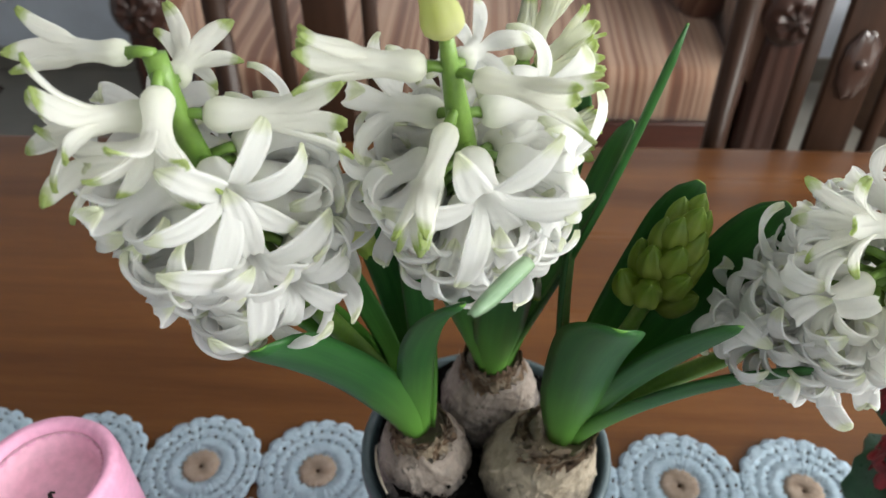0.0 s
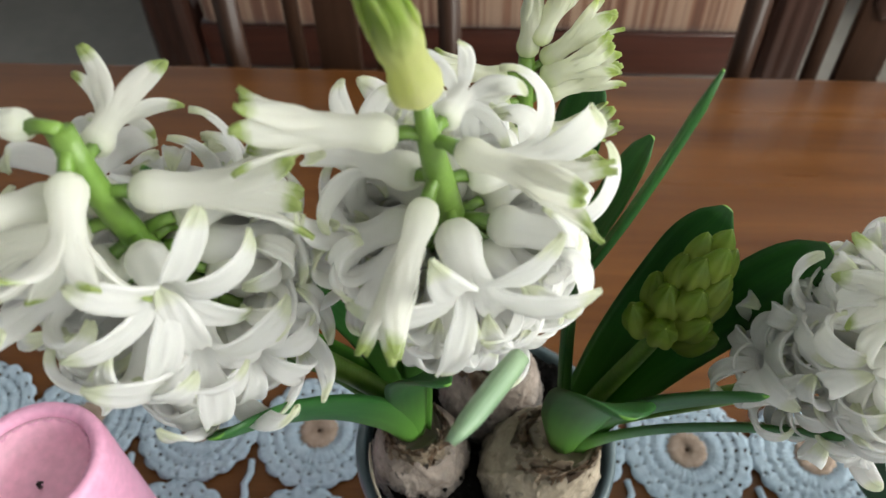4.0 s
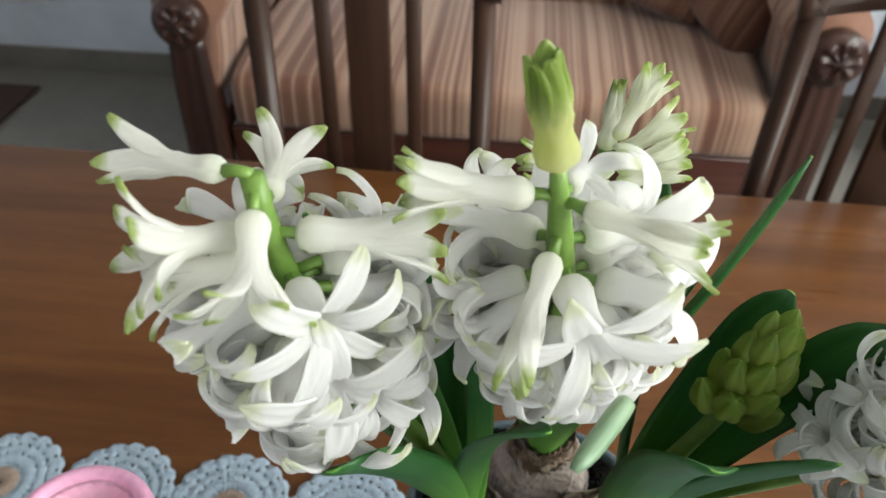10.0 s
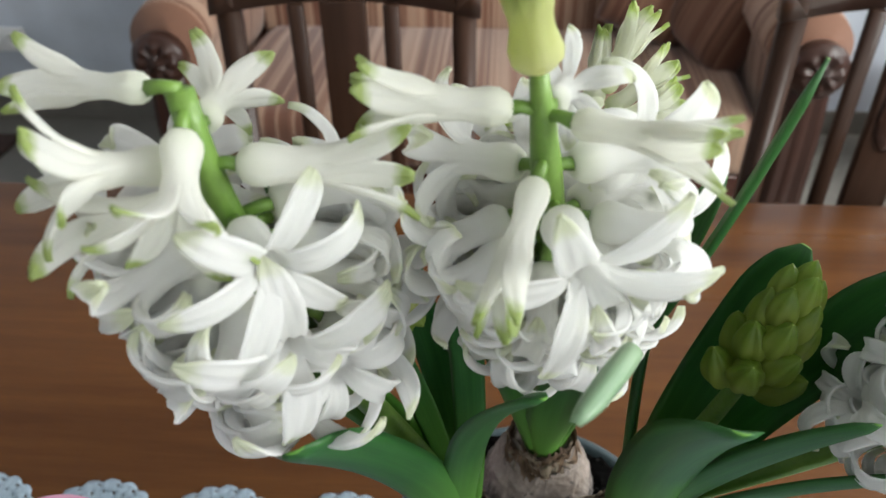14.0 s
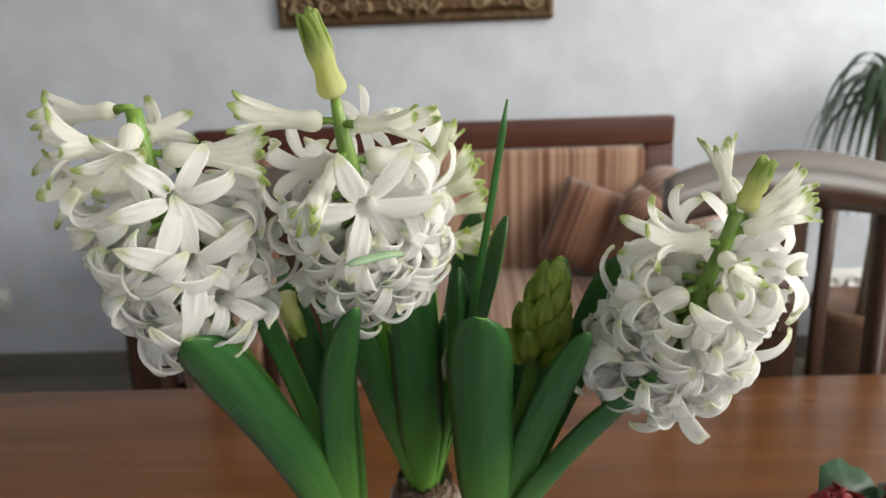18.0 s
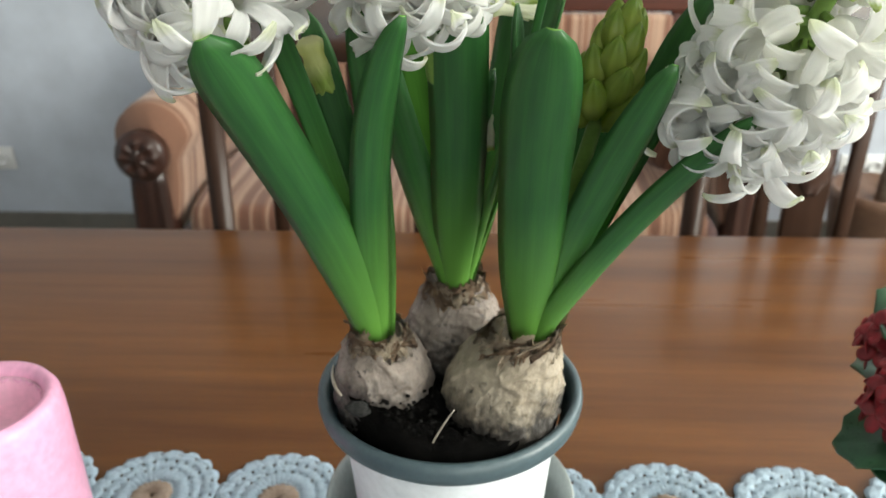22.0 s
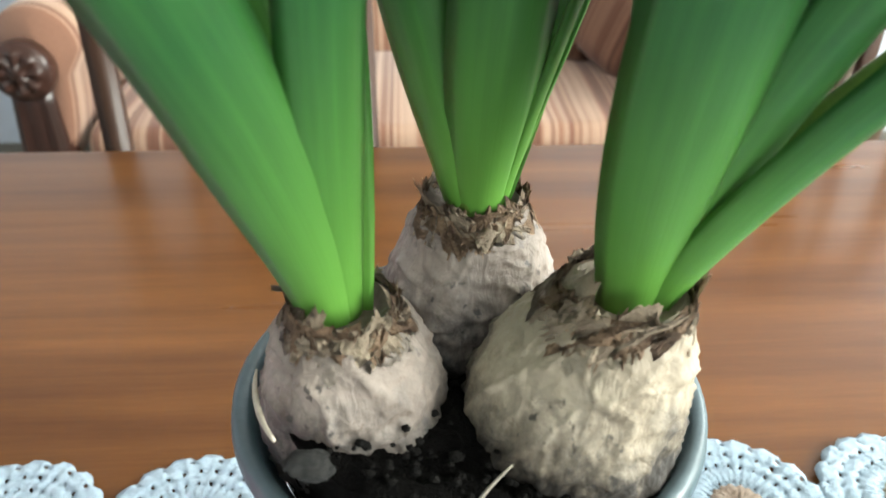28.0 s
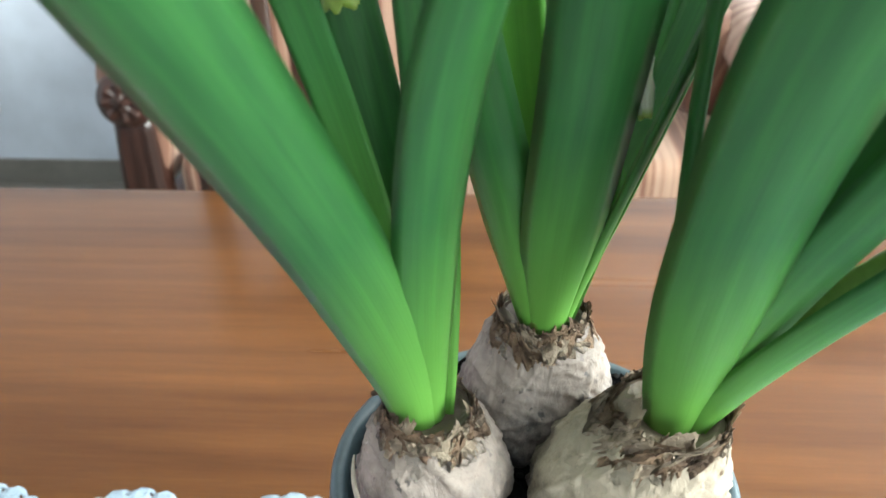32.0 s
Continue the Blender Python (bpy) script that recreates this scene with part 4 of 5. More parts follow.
def floret_mesh(tube_len, tube_r, lobe, width, curl, spread, seed, ragged=1.0):
    """One hyacinth floret along +z: a swollen tube that parts into six narrow fleshy lobes, each with a groove
    along its middle and rolled back, one connected skin. Petal length runs along the UV's second axis."""
    r = random.Random(seed)
    bm = bmesh.new()
    uv = bm.loops.layers.uv.new("UVMap")
    prof = [(0.40, 0.0), (0.80, 0.06), (1.08, 0.18), (1.12, 0.30), (1.0, 0.46), (0.88, 0.62), (0.86, 0.80), (0.98, 1.0)]
    cross = (-1.0, -0.74, -0.42, -0.16, 0.0, 0.16, 0.42, 0.74, 1.0)
    n = 15
    mouth = prof[-1][0] * tube_r
    for i in range(6):
        a = math.pi / 3 * i
        outer = i % 2
        ln = lobe * (1 + ragged * r.uniform(-0.10, 0.10))
        cu = curl * (1 + ragged * r.uniform(-0.35, 0.28))
        w = width * (0.92 if outer else 1.08) * r.uniform(0.90, 1.08)
        ang = spread * (1 + ragged * r.uniform(-0.2, 0.2)) * (1.15 if outer else 0.88)
        sway, roll = ragged * r.uniform(-0.42, 0.42), ragged * r.uniform(-0.8, 0.8)
        rows = []
        for q, z in prof:
            rows.append(([Vector((q * tube_r * (1 + 0.06 * (1 - c * c)) * math.cos(a + c * math.pi / 6), q * tube_r * (1 + 0.06 * (1 - c * c)) * math.sin(a + c * math.pi / 6), z * tube_len)) for c in cross], 0.42 * z))
        rr, zz, side = mouth, tube_len, 0.0
        ca, sa = math.cos(a), math.sin(a)
        for k in range(1, n + 1):
            t = k / n
            th = ang * min(t / 0.26, 1) ** 1.2 + cu * t ** 1.45
            rr += ln / n * math.sin(th)
            zz += ln / n * math.cos(th)
            side += ln / n * sway * t
            grow = min(t / 0.40, 1)
            grow = grow * grow * (3 - 2 * grow)
            wid = mouth * 1.04 * (1 - grow) + w * grow
            if t > 0.42:
                wid *= max(1 - ((t - 0.42) / 0.585) ** 2.2, 0.0) ** 0.62
            wid = max(wid, 0.0008)
            bow = min(max(wid * wid / (8 * max(rr, 0.002)) * 0.85, 0.15 * wid), 0.30 * wid)
            lift = 0.0008 * outer * min(t / 0.25, 1)
            nr, nz = math.cos(th), -math.sin(th)
            groove = 0.075 * wid * min(t / 0.2, 1)
            row = []
            for c in cross:
                d = lift - bow * c * c - groove * math.exp(-(c / 0.22) ** 2) + 0.16 * wid * roll * c * t
                wave = 0.00022 * math.sin(9 * t + 5 * c + seed + i)
                pr, pz = rr + nr * (d + wave), zz + nz * (d + wave)
                tang = c * wid / 2 + side
                row.append(Vector((pr * ca - tang * sa, pr * sa + tang * ca, pz)))
            rows.append((row, 0.42 + 0.58 * t))
        verts = [[bm.verts.new(p) for p in row] for row, _ in rows]
        for k in range(len(rows) - 1):
            for c in range(len(cross) - 1):
                f = bm.faces.new((verts[k][c], verts[k][c + 1], verts[k + 1][c + 1], verts[k + 1][c]))
                for lp, (cc, kk) in zip(f.loops, ((c, k), (c + 1, k), (c + 1, k + 1), (c, k + 1))):
                    lp[uv].uv = (cc / 8, rows[kk][1])
    bmesh.ops.remove_doubles(bm, verts=bm.verts, dist=0.00003)
    bmesh.ops.recalc_face_normals(bm, faces=bm.faces)
    bmesh.ops.solidify(bm, geom=bm.faces[:], thickness=0.0008)
    return bm


def mesh_of(name, bm, mat):
    me = bpy.data.meshes.new(name)
    bmesh.ops.recalc_face_normals(bm, faces=bm.faces)
    bm.to_mesh(me)
    bm.free()
    for p in me.polygons:
        p.use_smooth = True
    me.materials.append(mat)
    return me


OPEN = [mesh_of("floret", floret_mesh(0.0140, 0.0034, 0.0240, 0.0064, 2.3, 0.72, 20 + k), M_PETAL) for k in range(6)]
STAR = [mesh_of("floret", floret_mesh(0.0140, 0.0034, 0.0235, 0.0064, 1.50, 0.98, 40 + k), M_PETAL) for k in range(4)]
CURLED = [mesh_of("floret", floret_mesh(0.0140, 0.0034, 0.0255, 0.0062, 3.4, 0.62, 60 + k), M_PETAL) for k in range(6)]
HALF = [mesh_of("floret", floret_mesh(0.0145, 0.0031, 0.0205, 0.0060, 0.36, 0.13, 80 + k), M_PETALT) for k in range(4)]
WIDE = [mesh_of("floret", floret_mesh(0.0135, 0.0032, 0.0215, 0.0062, 0.95, 0.38, 90 + k), M_PETALT) for k in range(4)]
PALE = [mesh_of("floret", floret_mesh(0.0115, 0.0032, 0.0165, 0.0058, 0.30, 0.10, 100 + k), M_PETALG) for k in range(3)]
NARROW = mesh_of("floret", floret_mesh(0.0150, 0.0031, 0.0190, 0.0058, 0.12, 0.05, 110), M_PETALT)
PALE_BUD = mesh_of("closed_bud", floret_mesh(0.0140, 0.0042, 0.0160, 0.0068, 0.10, -0.15, 130, 0.5), M_PETALG)
SHUT = [mesh_of("closed_bud", floret_mesh(0.0140, 0.0046, 0.0160, 0.0072, 0.10, -0.16, 120 + k, 0.5), M_BUDY) for k in range(3)]


def floret(spike, me, stem_at, way, spin=0.0, size=1.0, label=""):
    """A floret whose tube leaves the stem at a point, on a short stalk, towards way."""
    way = Vector(way).normalized()
    start = Vector(stem_at) + way * 0.0065
    ob = new("floret", me)
    ob.parent = spike
    ob.matrix_basis = aim(start, way, spin) @ Matrix.Diagonal((size, size, size, 1))
    stalk = tube([Vector(stem_at), Vector(stem_at) + way * 0.004 + Vector((0, 0, 0.0006)), start + way * 0.001], [0.0016, 0.0014, 0.0018], 6)
    part("pedicel", stalk, M_STEM, spike)
    if label:
        tagged(ob, label)
    return ob


def bud_mesh(length, r, seed, n=10):
    """A closed bud with six seams."""
    q = random.Random(seed)
    bm = bmesh.new()
    uv = bm.loops.layers.uv.new("UVMap")
    seg = 36
    rings = []
    for j in range(n + 1):
        t = j / n
        rad = r * (0.26 + 0.74 * math.sin(math.pi * min(t * 1.02, 1) ** 0.85) ** 0.9) * (1 if t < 0.8 else math.sqrt(max(1 - ((t - 0.8) / 0.205) ** 2, 0.0)))
        rad = max(rad, 0.0003)
        rings.append([bm.verts.new((rad * (1 + 0.24 * abs(math.cos(3 * a + 0.5 * t)) - 0.14) * math.cos(a), rad * (1 + 0.24 * abs(math.cos(3 * a + 0.5 * t)) - 0.14) * math.sin(a), t * length)) for a in (2 * math.pi * k / seg for k in range(seg))])
    for j in range(n):
        for k in range(seg):
            f = bm.faces.new((rings[j][k], rings[j][(k + 1) % seg], rings[j + 1][(k + 1) % seg], rings[j + 1][k]))
            for lp, jj in zip(f.loops, (j, j, j + 1, j + 1)):
                lp[uv].uv = (k / seg, jj / n)
    bm.faces.new(rings[0][::-1])
    bm.faces.new(rings[-1])
    return bm


def hyacinth(name, base, label):
    return thing(name, base, label, "hyacinth", "hyacinths in the pot")


def into(plant):
    return Matrix.Translation(-Vector(plant.location))


def spike_stem(plant, pts, radii, label):
    return part("flower_spike", tube(pts, radii, 10), M_STEM, plant, label, m=into(plant))


def leaf(plant, a, b, c, d, width, face, mat=M_LEAF, channel=0.16, twist=0.0, tip=0.82, base=0.62, n=26):
    """A strap leaf from the bulb's neck to its tip d, rolled round its neighbours at the foot and flatter higher up."""
    near = NECK[plant.name]
    pts = bezier(near + (Vector(a) - near) * 0.72 - Vector((0, 0, 0.007)), b, c, d, n)
    ws, chs = [], []
    for k in range(n + 1):
        t = k / n
        w = width * (base + (1 - base) * math.sin(math.pi / 2 * min(t / 0.42, 1)))
        if t > tip:
            w *= math.sqrt(max(1 - ((t - tip) / (1.004 - tip)) ** 2, 0.002))
        ws.append(w)
        chs.append(channel + 0.22 * max(1 - t / 0.35, 0) ** 1.5)
    return part("leaf", strap(pts, ws, face, 0.0026, chs, twist), mat, plant, m=into(plant))


def along(pts, t):
    f = t * (len(pts) - 1)
    k = min(int(f), len(pts) - 2)
    p, q = Vector(pts[k]), Vector(pts[k + 1])
    return p + (q - p) * (f - k), (q - p).normalized()


def toward(spike, me, pts, t, tip, spin=0.0, size=1.0):
    """A floret that leaves the stem at t and points at a place."""
    p, _ = along(pts, t)
    return floret(spike, me, p, Vector(tip) - p, spin, size)


def fill(spike, pts, t0, t1, count, seed, taken=(), size=1.0):
    """Florets round the stem in a spiral, the lower ones open and drooping, the upper ones raised; none where a floret
    of taken already stands."""
    r = random.Random(seed)
    for k in range(count):
        u = k / max(count - 1, 1)
        p, axis = along(pts, t0 + (t1 - t0) * u)
        a = k * 2.39996 + r.uniform(-0.25, 0.25) + seed
        e1 = axis.orthogonal().normalized()
        e2 = axis.cross(e1)
        out = e1 * math.cos(a) + e2 * math.sin(a)
        rise = -0.75 + 0.80 * u + r.uniform(-0.14, 0.14)
        if u > 0.6 and out.y > 0.3:
            rise -= 0.3
        way = (out + axis * rise + Vector((0, 0, -0.30 * (1 - u)))).normalized()
        spot = p + way * 0.026
        if any((spot - Vector(q)).length < (0.013 if u < 0.65 else 0.019) for q in taken):
            continue
        me = r.choice(CURLED + CURLED + OPEN + OPEN + STAR) if u < 0.8 else r.choice(STAR + OPEN)
        floret(spike, me, p + out * 0.003, way, r.uniform(0, 6.28), size * r.uniform(0.88, 1.04))


NECK = {}

# bulb with the flower head that stands over its own leaves, beside the candle
A = (-0.031, -0.016, 0.893)
pa = hyacinth("hyacinth", A, "white-flowering hyacinth with rosy papery bulb in the pot")
part("bulb", bulb_mesh(0.0225, 0.066, 1, -0.002), M_BULBP, pa, "rosy grey papery bulb")
husk(pa, 0.0225, 0.066, -0.002, 11, M_SHEETP)
a0 = Vector((-0.033, -0.016, 0.952))
NECK[pa.name] = a0
leaf(pa, a0 + Vector((-0.001, -0.005, 0)), (-0.037, -0.026, 0.990), (-0.058, -0.0640, 1.055), (-0.0650, -0.1000, 1.0990), 0.0215, (-0.35, 0.88, 0.30), channel=0.12, base=0.50, tip=0.86)
leaf(pa, a0 + Vector((0.003, -0.001, 0)), (-0.0335, -0.022, 0.990), (-0.030, -0.0560, 1.066), (-0.0110, -0.0850, 1.1030), 0.0165, (-0.45, 0.85, 0.1), channel=0.14, base=0.55, tip=0.6)
leaf(pa, a0 + Vector((-0.004, 0.004, 0)), (-0.049, -0.012, 1.0), (-0.066, -0.035, 1.05), (-0.074, -0.060, 1.085), 0.015, (0.4, -0.8, 0.3), M_LEAFL, 0.14)
leaf(pa, a0 + Vector((0.001, 0.006, 0)), (-0.036, 0.0, 1.0), (-0.046, -0.005, 1.05), (-0.056, -0.012, 1.095), 0.0125, (0.3, -0.9, 0.2), M_LEAF, 0.16)
leaf(pa, a0 + Vector((0.004, 0.003, 0)), (-0.029, -0.008, 1.0), (-0.031, -0.016, 1.05), (-0.035, -0.022, 1.105), 0.012, (0.1, -0.9, 0.2), M_LEAF, 0.16)
leaf(pa, a0 + Vector((-0.002, 0.005, 0)), (-0.042, -0.010, 1.02), (-0.060, -0.040, 1.09), (-0.074, -0.0705, 1.158), 0.009, (0.3, -0.9, 0.2), M_LEAF, 0.18, tip=0.7)
ptsA = bezier((-0.036, -0.010, 0.955), (-0.054, -0.025, 1.03), (-0.0755, -0.0855, 1.115), (-0.0818, -0.0785, 1.1735), 24)
sa = spike_stem(pa, ptsA, [0.0048 - 0.0020 * k / 24 for k in range(25)], "flower head of white curled florets with green tips")
KEY_A = ((HALF[0], 1.00, (-0.1167, -0.0702, 1.1708), 0.4, 0.90), (WIDE[2], 0.985, (-0.0785, -0.0960, 1.1600), 0.7, 0.84), (WIDE[0], 0.95, (-0.0830, -0.0520, 1.1630), 0.3, 0.74),
         (STAR[0], 0.85, (-0.0632, -0.0965, 1.1455), 0.10, 0.94), (HALF[1], 0.915, (-0.0456, -0.0729, 1.1560), 1.1, 1.0), (WIDE[1], 0.92, (-0.1045, -0.0985, 1.1660), 0.8, 0.86),
         (WIDE[3], 0.87, (-0.1090, -0.0900, 1.1500), 0.2, 0.90), (STAR[1], 0.75, (-0.0610, -0.0980, 1.1225), 0.5, 1.06), (CURLED[1], 0.66, (-0.0870, -0.0870, 1.0960), 0.2, 1.05),
         (CURLED[3], 0.65, (-0.0560, -0.0850, 1.1080), 1.2, 0.95), (OPEN[2], 0.84, (-0.1020, -0.0960, 1.1330), 0.9, 1.05), (OPEN[4], 0.88, (-0.1000, -0.0560, 1.1450), 0.9, 0.95), (CURLED[0], 0.70, (-0.1030, -0.0840, 1.1080), 0.5, 1.05), (CURLED[5], 0.75, (-0.1050, -0.0700, 1.1220), 0.1, 1.05),
         (OPEN[0], 0.73, (-0.1060, -0.0900, 1.1120), 0.3, 1.08), (CURLED[2], 0.67, (-0.0980, -0.0860, 1.0960), 0.8, 1.12), (OPEN[1], 0.65, (-0.0880, -0.0930, 1.0950), 0.5, 0.98), (OPEN[3], 0.80, (-0.1110, -0.0820, 1.1310), 0.1, 1.05))
for me, t, tip, spin, size in KEY_A:
    toward(sa, me, ptsA, t, tip, spin, size)
fill(sa, ptsA, 0.69, 0.855, 42, 3, [q[2] for q in KEY_A], 1.02)
bud = new("low_bud", SHUT[2])
bud.parent = pa
bud.matrix_basis = into(pa) @ aim((-0.0540, -0.0190, 1.0860), (0.25, -0.05, -0.95)) @ Matrix.Diagonal((0.85, 0.85, 0.72, 1))
tagged(bud, "drooping pale green bud")

# bulb at the back of the pot: the middle head and a younger one behind it
B = (0.001, 0.020, 0.893)
pb = hyacinth("hyacinth", B, "white-flowering hyacinth with two flower stems, speckled bulb")
part("bulb", bulb_mesh(0.0240, 0.075, 2), M_BULBP, pb, "grey papery bulb with dark specks")
husk(pb, 0.0240, 0.075, 0.0, 12, M_SHEETP)
b0 = Vector((0.001, 0.017, 0.963))
NECK[pb.name] = b0
leaf(pb, b0 + Vector((0.001, -0.007, 0)), (0.0012, 0.002, 1.000), (0.006, -0.0330, 1.065), (0.002, -0.060, 1.12), 0.0225, (0.0, 0.95, 0.1), channel=0.14, base=0.52)
leaf(pb, b0 + Vector((-0.004, -0.004, 0)), (-0.008, 0.004, 1.0), (-0.024, -0.010, 1.05), (-0.034, -0.018, 1.095), 0.0185, (0.35, 0.9, 0.1), channel=0.14, base=0.55)
leaf(pb, b0 + Vector((0.007, -0.002, 0)), (0.016, 0.006, 1.01), (0.030, -0.030, 1.07), (0.0442, -0.0488, 1.1695), 0.0088, (-0.9, 0.25, 0.2), M_LEAF, 0.16, tip=0.35)
leaf(pb, b0 + Vector((0.005, 0.005, 0)), (0.016, 0.022, 1.01), (0.027, 0.035, 1.06), (0.0330, 0.0440, 1.105), 0.021, (-0.55, -0.75, 0.2), M_LEAF, 0.14)
leaf(pb, b0 + Vector((0.007, 0.003, 0)), (0.018, 0.012, 1.01), (0.036, 0.004, 1.06), (0.0460, -0.001, 1.113), 0.014, (-0.8, -0.4, 0.2), M_LEAF, 0.22)
leaf(pb, b0 + Vector((-0.002, 0.007, 0)), (-0.004, 0.025, 1.01), (-0.014, 0.02, 1.06), (-0.018, 0.012, 1.10), 0.018, (0.1, -0.9, 0.2), M_LEAFL, 0.16)
leaf(pb, b0 + Vector((0.006, -0.001, 0)), (0.010, 0.006, 1.0), (0.012, -0.010, 1.03), (0.017, -0.022, 1.075), 0.0125, (-0.8, 0.4, 0.1), M_LEAF, 0.18, base=0.8)
ptsM = bezier((0.0, 0.014, 0.965), (0.004, 0.010, 1.03), (-0.009, -0.0757, 1.12), (-0.0165, -0.066, 1.1765), 24)
sm = spike_stem(pb, ptsM, [0.0052 - 0.0020 * k / 24 - 0.0016 * max(k / 24 - 0.86, 0) / 0.14 for k in range(25)], "flower head of white florets below a closed green bud")
top = new("top_bud", SHUT[0])
top.parent = sm
top.matrix_basis = aim(along(ptsM, 0.985)[0], (-0.20, -0.22, 0.95), 0.4)
tagged(top, "closed yellow-green bud")
KEY_M = ((HALF[1], 0.935, (-0.0521, -0.0709, 1.1696), 0.2, 0.90), (HALF[0], 0.930, (0.0163, -0.0839, 1.1660), 0.9, 0.90), (NARROW, 0.880, (-0.0225, -0.0974, 1.1400), 0.3, 0.98),
         (STAR[2], 0.820, (-0.0044, -0.0870, 1.1386), 0.05, 1.06), (STAR[3], 0.930, (-0.0070, -0.0440, 1.1620), 0.6, 0.66),
         (OPEN[3], 0.860, (-0.0360, -0.0500, 1.1460), 0.6, 0.95), (OPEN[1], 0.860, (0.0150, -0.0520, 1.1500), 0.1, 1.0), (CURLED[4], 0.62, (-0.0250, -0.0660, 1.0920), 0.4, 0.95), (CURLED[5], 0.68, (0.0170, -0.0600, 1.1050), 0.9, 1.02))
for me, t, tip, spin, size in KEY_M:
    toward(sm, me, ptsM, t, tip, spin, size)
fill(sm, ptsM, 0.69, 0.835, 42, 5, [q[2] for q in KEY_M], 0.98)
part("bract", strap(bezier((0.0050, -0.0890, 1.1245), (0.0020, -0.0950, 1.1265), (-0.0040, -0.1060, 1.1285), (-0.0085, -0.1130, 1.1280), 8), [0.0052, 0.0056, 0.0058, 0.0058, 0.0056, 0.0054, 0.0050, 0.0040, 0.0022], (0.3, 0.4, -0.8), 0.0012, 0.30), M_BRACT, sm, "pale green split bract among the florets")
ptsP = bezier((0.006, 0.020, 0.966), (0.012, 0.022, 1.02), (0.008, 0.018, 1.08), (0.0075, 0.027, 1.122), 20)
sq = spike_stem(pb, ptsP, [0.0045 - 0.0018 * k / 20 for k in range(21)], "young flower head of pale green-white half-open florets")
r8 = random.Random(8)
for k, (t, way) in enumerate(((0.99, (0.40, 0.10, 0.90)), (0.95, (0.75, 0.15, 0.62)), (0.93, (0.86, -0.15, 0.48)), (0.94, (-0.95, -0.15, 0.22)), (0.88, (0.88, 0.25, 0.22)), (0.88, (-0.90, -0.35, 0.12)), (0.82, (0.6, -0.75, 0.1)), (0.82, (-0.35, -0.85, 0.1)), (0.78, (0.85, 0.35, -0.05)), (0.76, (-0.6, 0.7, 0.0)))):
    floret(sq, PALE[k % 3], along(ptsP, t)[0], way, r8.uniform(0, 6), r8.uniform(0.88, 1.05))
for p, way, size in ((along(ptsP, 1.0)[0], (0.05, 0.10, 0.98), 0.86), ((0.022, 0.012, 1.098), (0.85, 0.10, 0.42), 0.62), ((0.0150, -0.0143, 1.0560), (0.1, -0.25, -0.95), 0.50)):
    bud = new("low_bud", PALE_BUD)
    bud.parent = sq
    bud.matrix_basis = aim(p, way) @ Matrix.Diagonal((size * 0.9, size * 0.9, size, 1))

# large pale bulb with the leaning head and a green bud cluster
C = (0.0225, -0.0195, 0.888)
pc = hyacinth("hyacinth", C, "white-flowering hyacinth with a large pale bulb and green bud stem")
part("bulb", bulb_mesh(0.0270, 0.076, 4, 0.0125), M_BULB, pc, "large cream papery bulb with wrinkled skin")
husk(pc, 0.0270, 0.076, 0.0125, 14, M_SHEET)
c0 = Vector((0.034, -0.021, 0.957))
NECK[pc.name] = c0
leaf(pc, c0 + Vector((-0.001, -0.004, 0)), (0.034, -0.028, 0.990), (0.0290, -0.0570, 1.060), (0.0320, -0.0900, 1.1000), 0.0262, (0.1, 0.95, 0.2), channel=0.13, base=0.50, tip=0.76)
leaf(pc, c0 + Vector((0.003, -0.001, 0)), (0.042, -0.024, 0.988), (0.0600, -0.0530, 1.050), (0.0712, -0.0740, 1.0870), 0.0165, (0.02, 0.89, 0.40), channel=0.12, base=0.6, tip=0.62)
leaf(pc, c0 + Vector((0.004, -0.002, -0.002)), (0.047, -0.028, 0.982), (0.0760, -0.0500, 1.035), (0.0990, -0.0770, 1.0725), 0.0138, (-0.05, 0.86, 0.51), channel=0.14, base=0.72, tip=0.66)
leaf(pc, c0 + Vector((0.002, 0.006, 0)), (0.046, -0.006, 1.01), (0.060, -0.004, 1.05), (0.070, -0.014, 1.097), 0.020, (-0.5, -0.8, 0.2), channel=0.14)
leaf(pc, c0 + Vector((0.007, 0.004, 0)), (0.054, -0.012, 1.005), (0.078, -0.018, 1.045), (0.092, -0.036, 1.104), 0.022, (-0.75, -0.5, 0.3), channel=0.14)
leaf(pc, c0 + Vector((-0.004, 0.002, 0)), (0.029, -0.014, 1.01), (0.023, -0.024, 1.05), (0.024, -0.034, 1.100), 0.014, (0.8, -0.3, 0.2), channel=0.16)
ptsR = bezier((0.037, -0.015, 0.960), (0.058, -0.026, 1.005), (0.110, -0.056, 1.058), (0.1255, -0.063, 1.128), 24)
sr = spike_stem(pc, ptsR, [0.0044 - 0.0018 * k / 24 for k in range(25)], "leaning flower head of white curled florets")
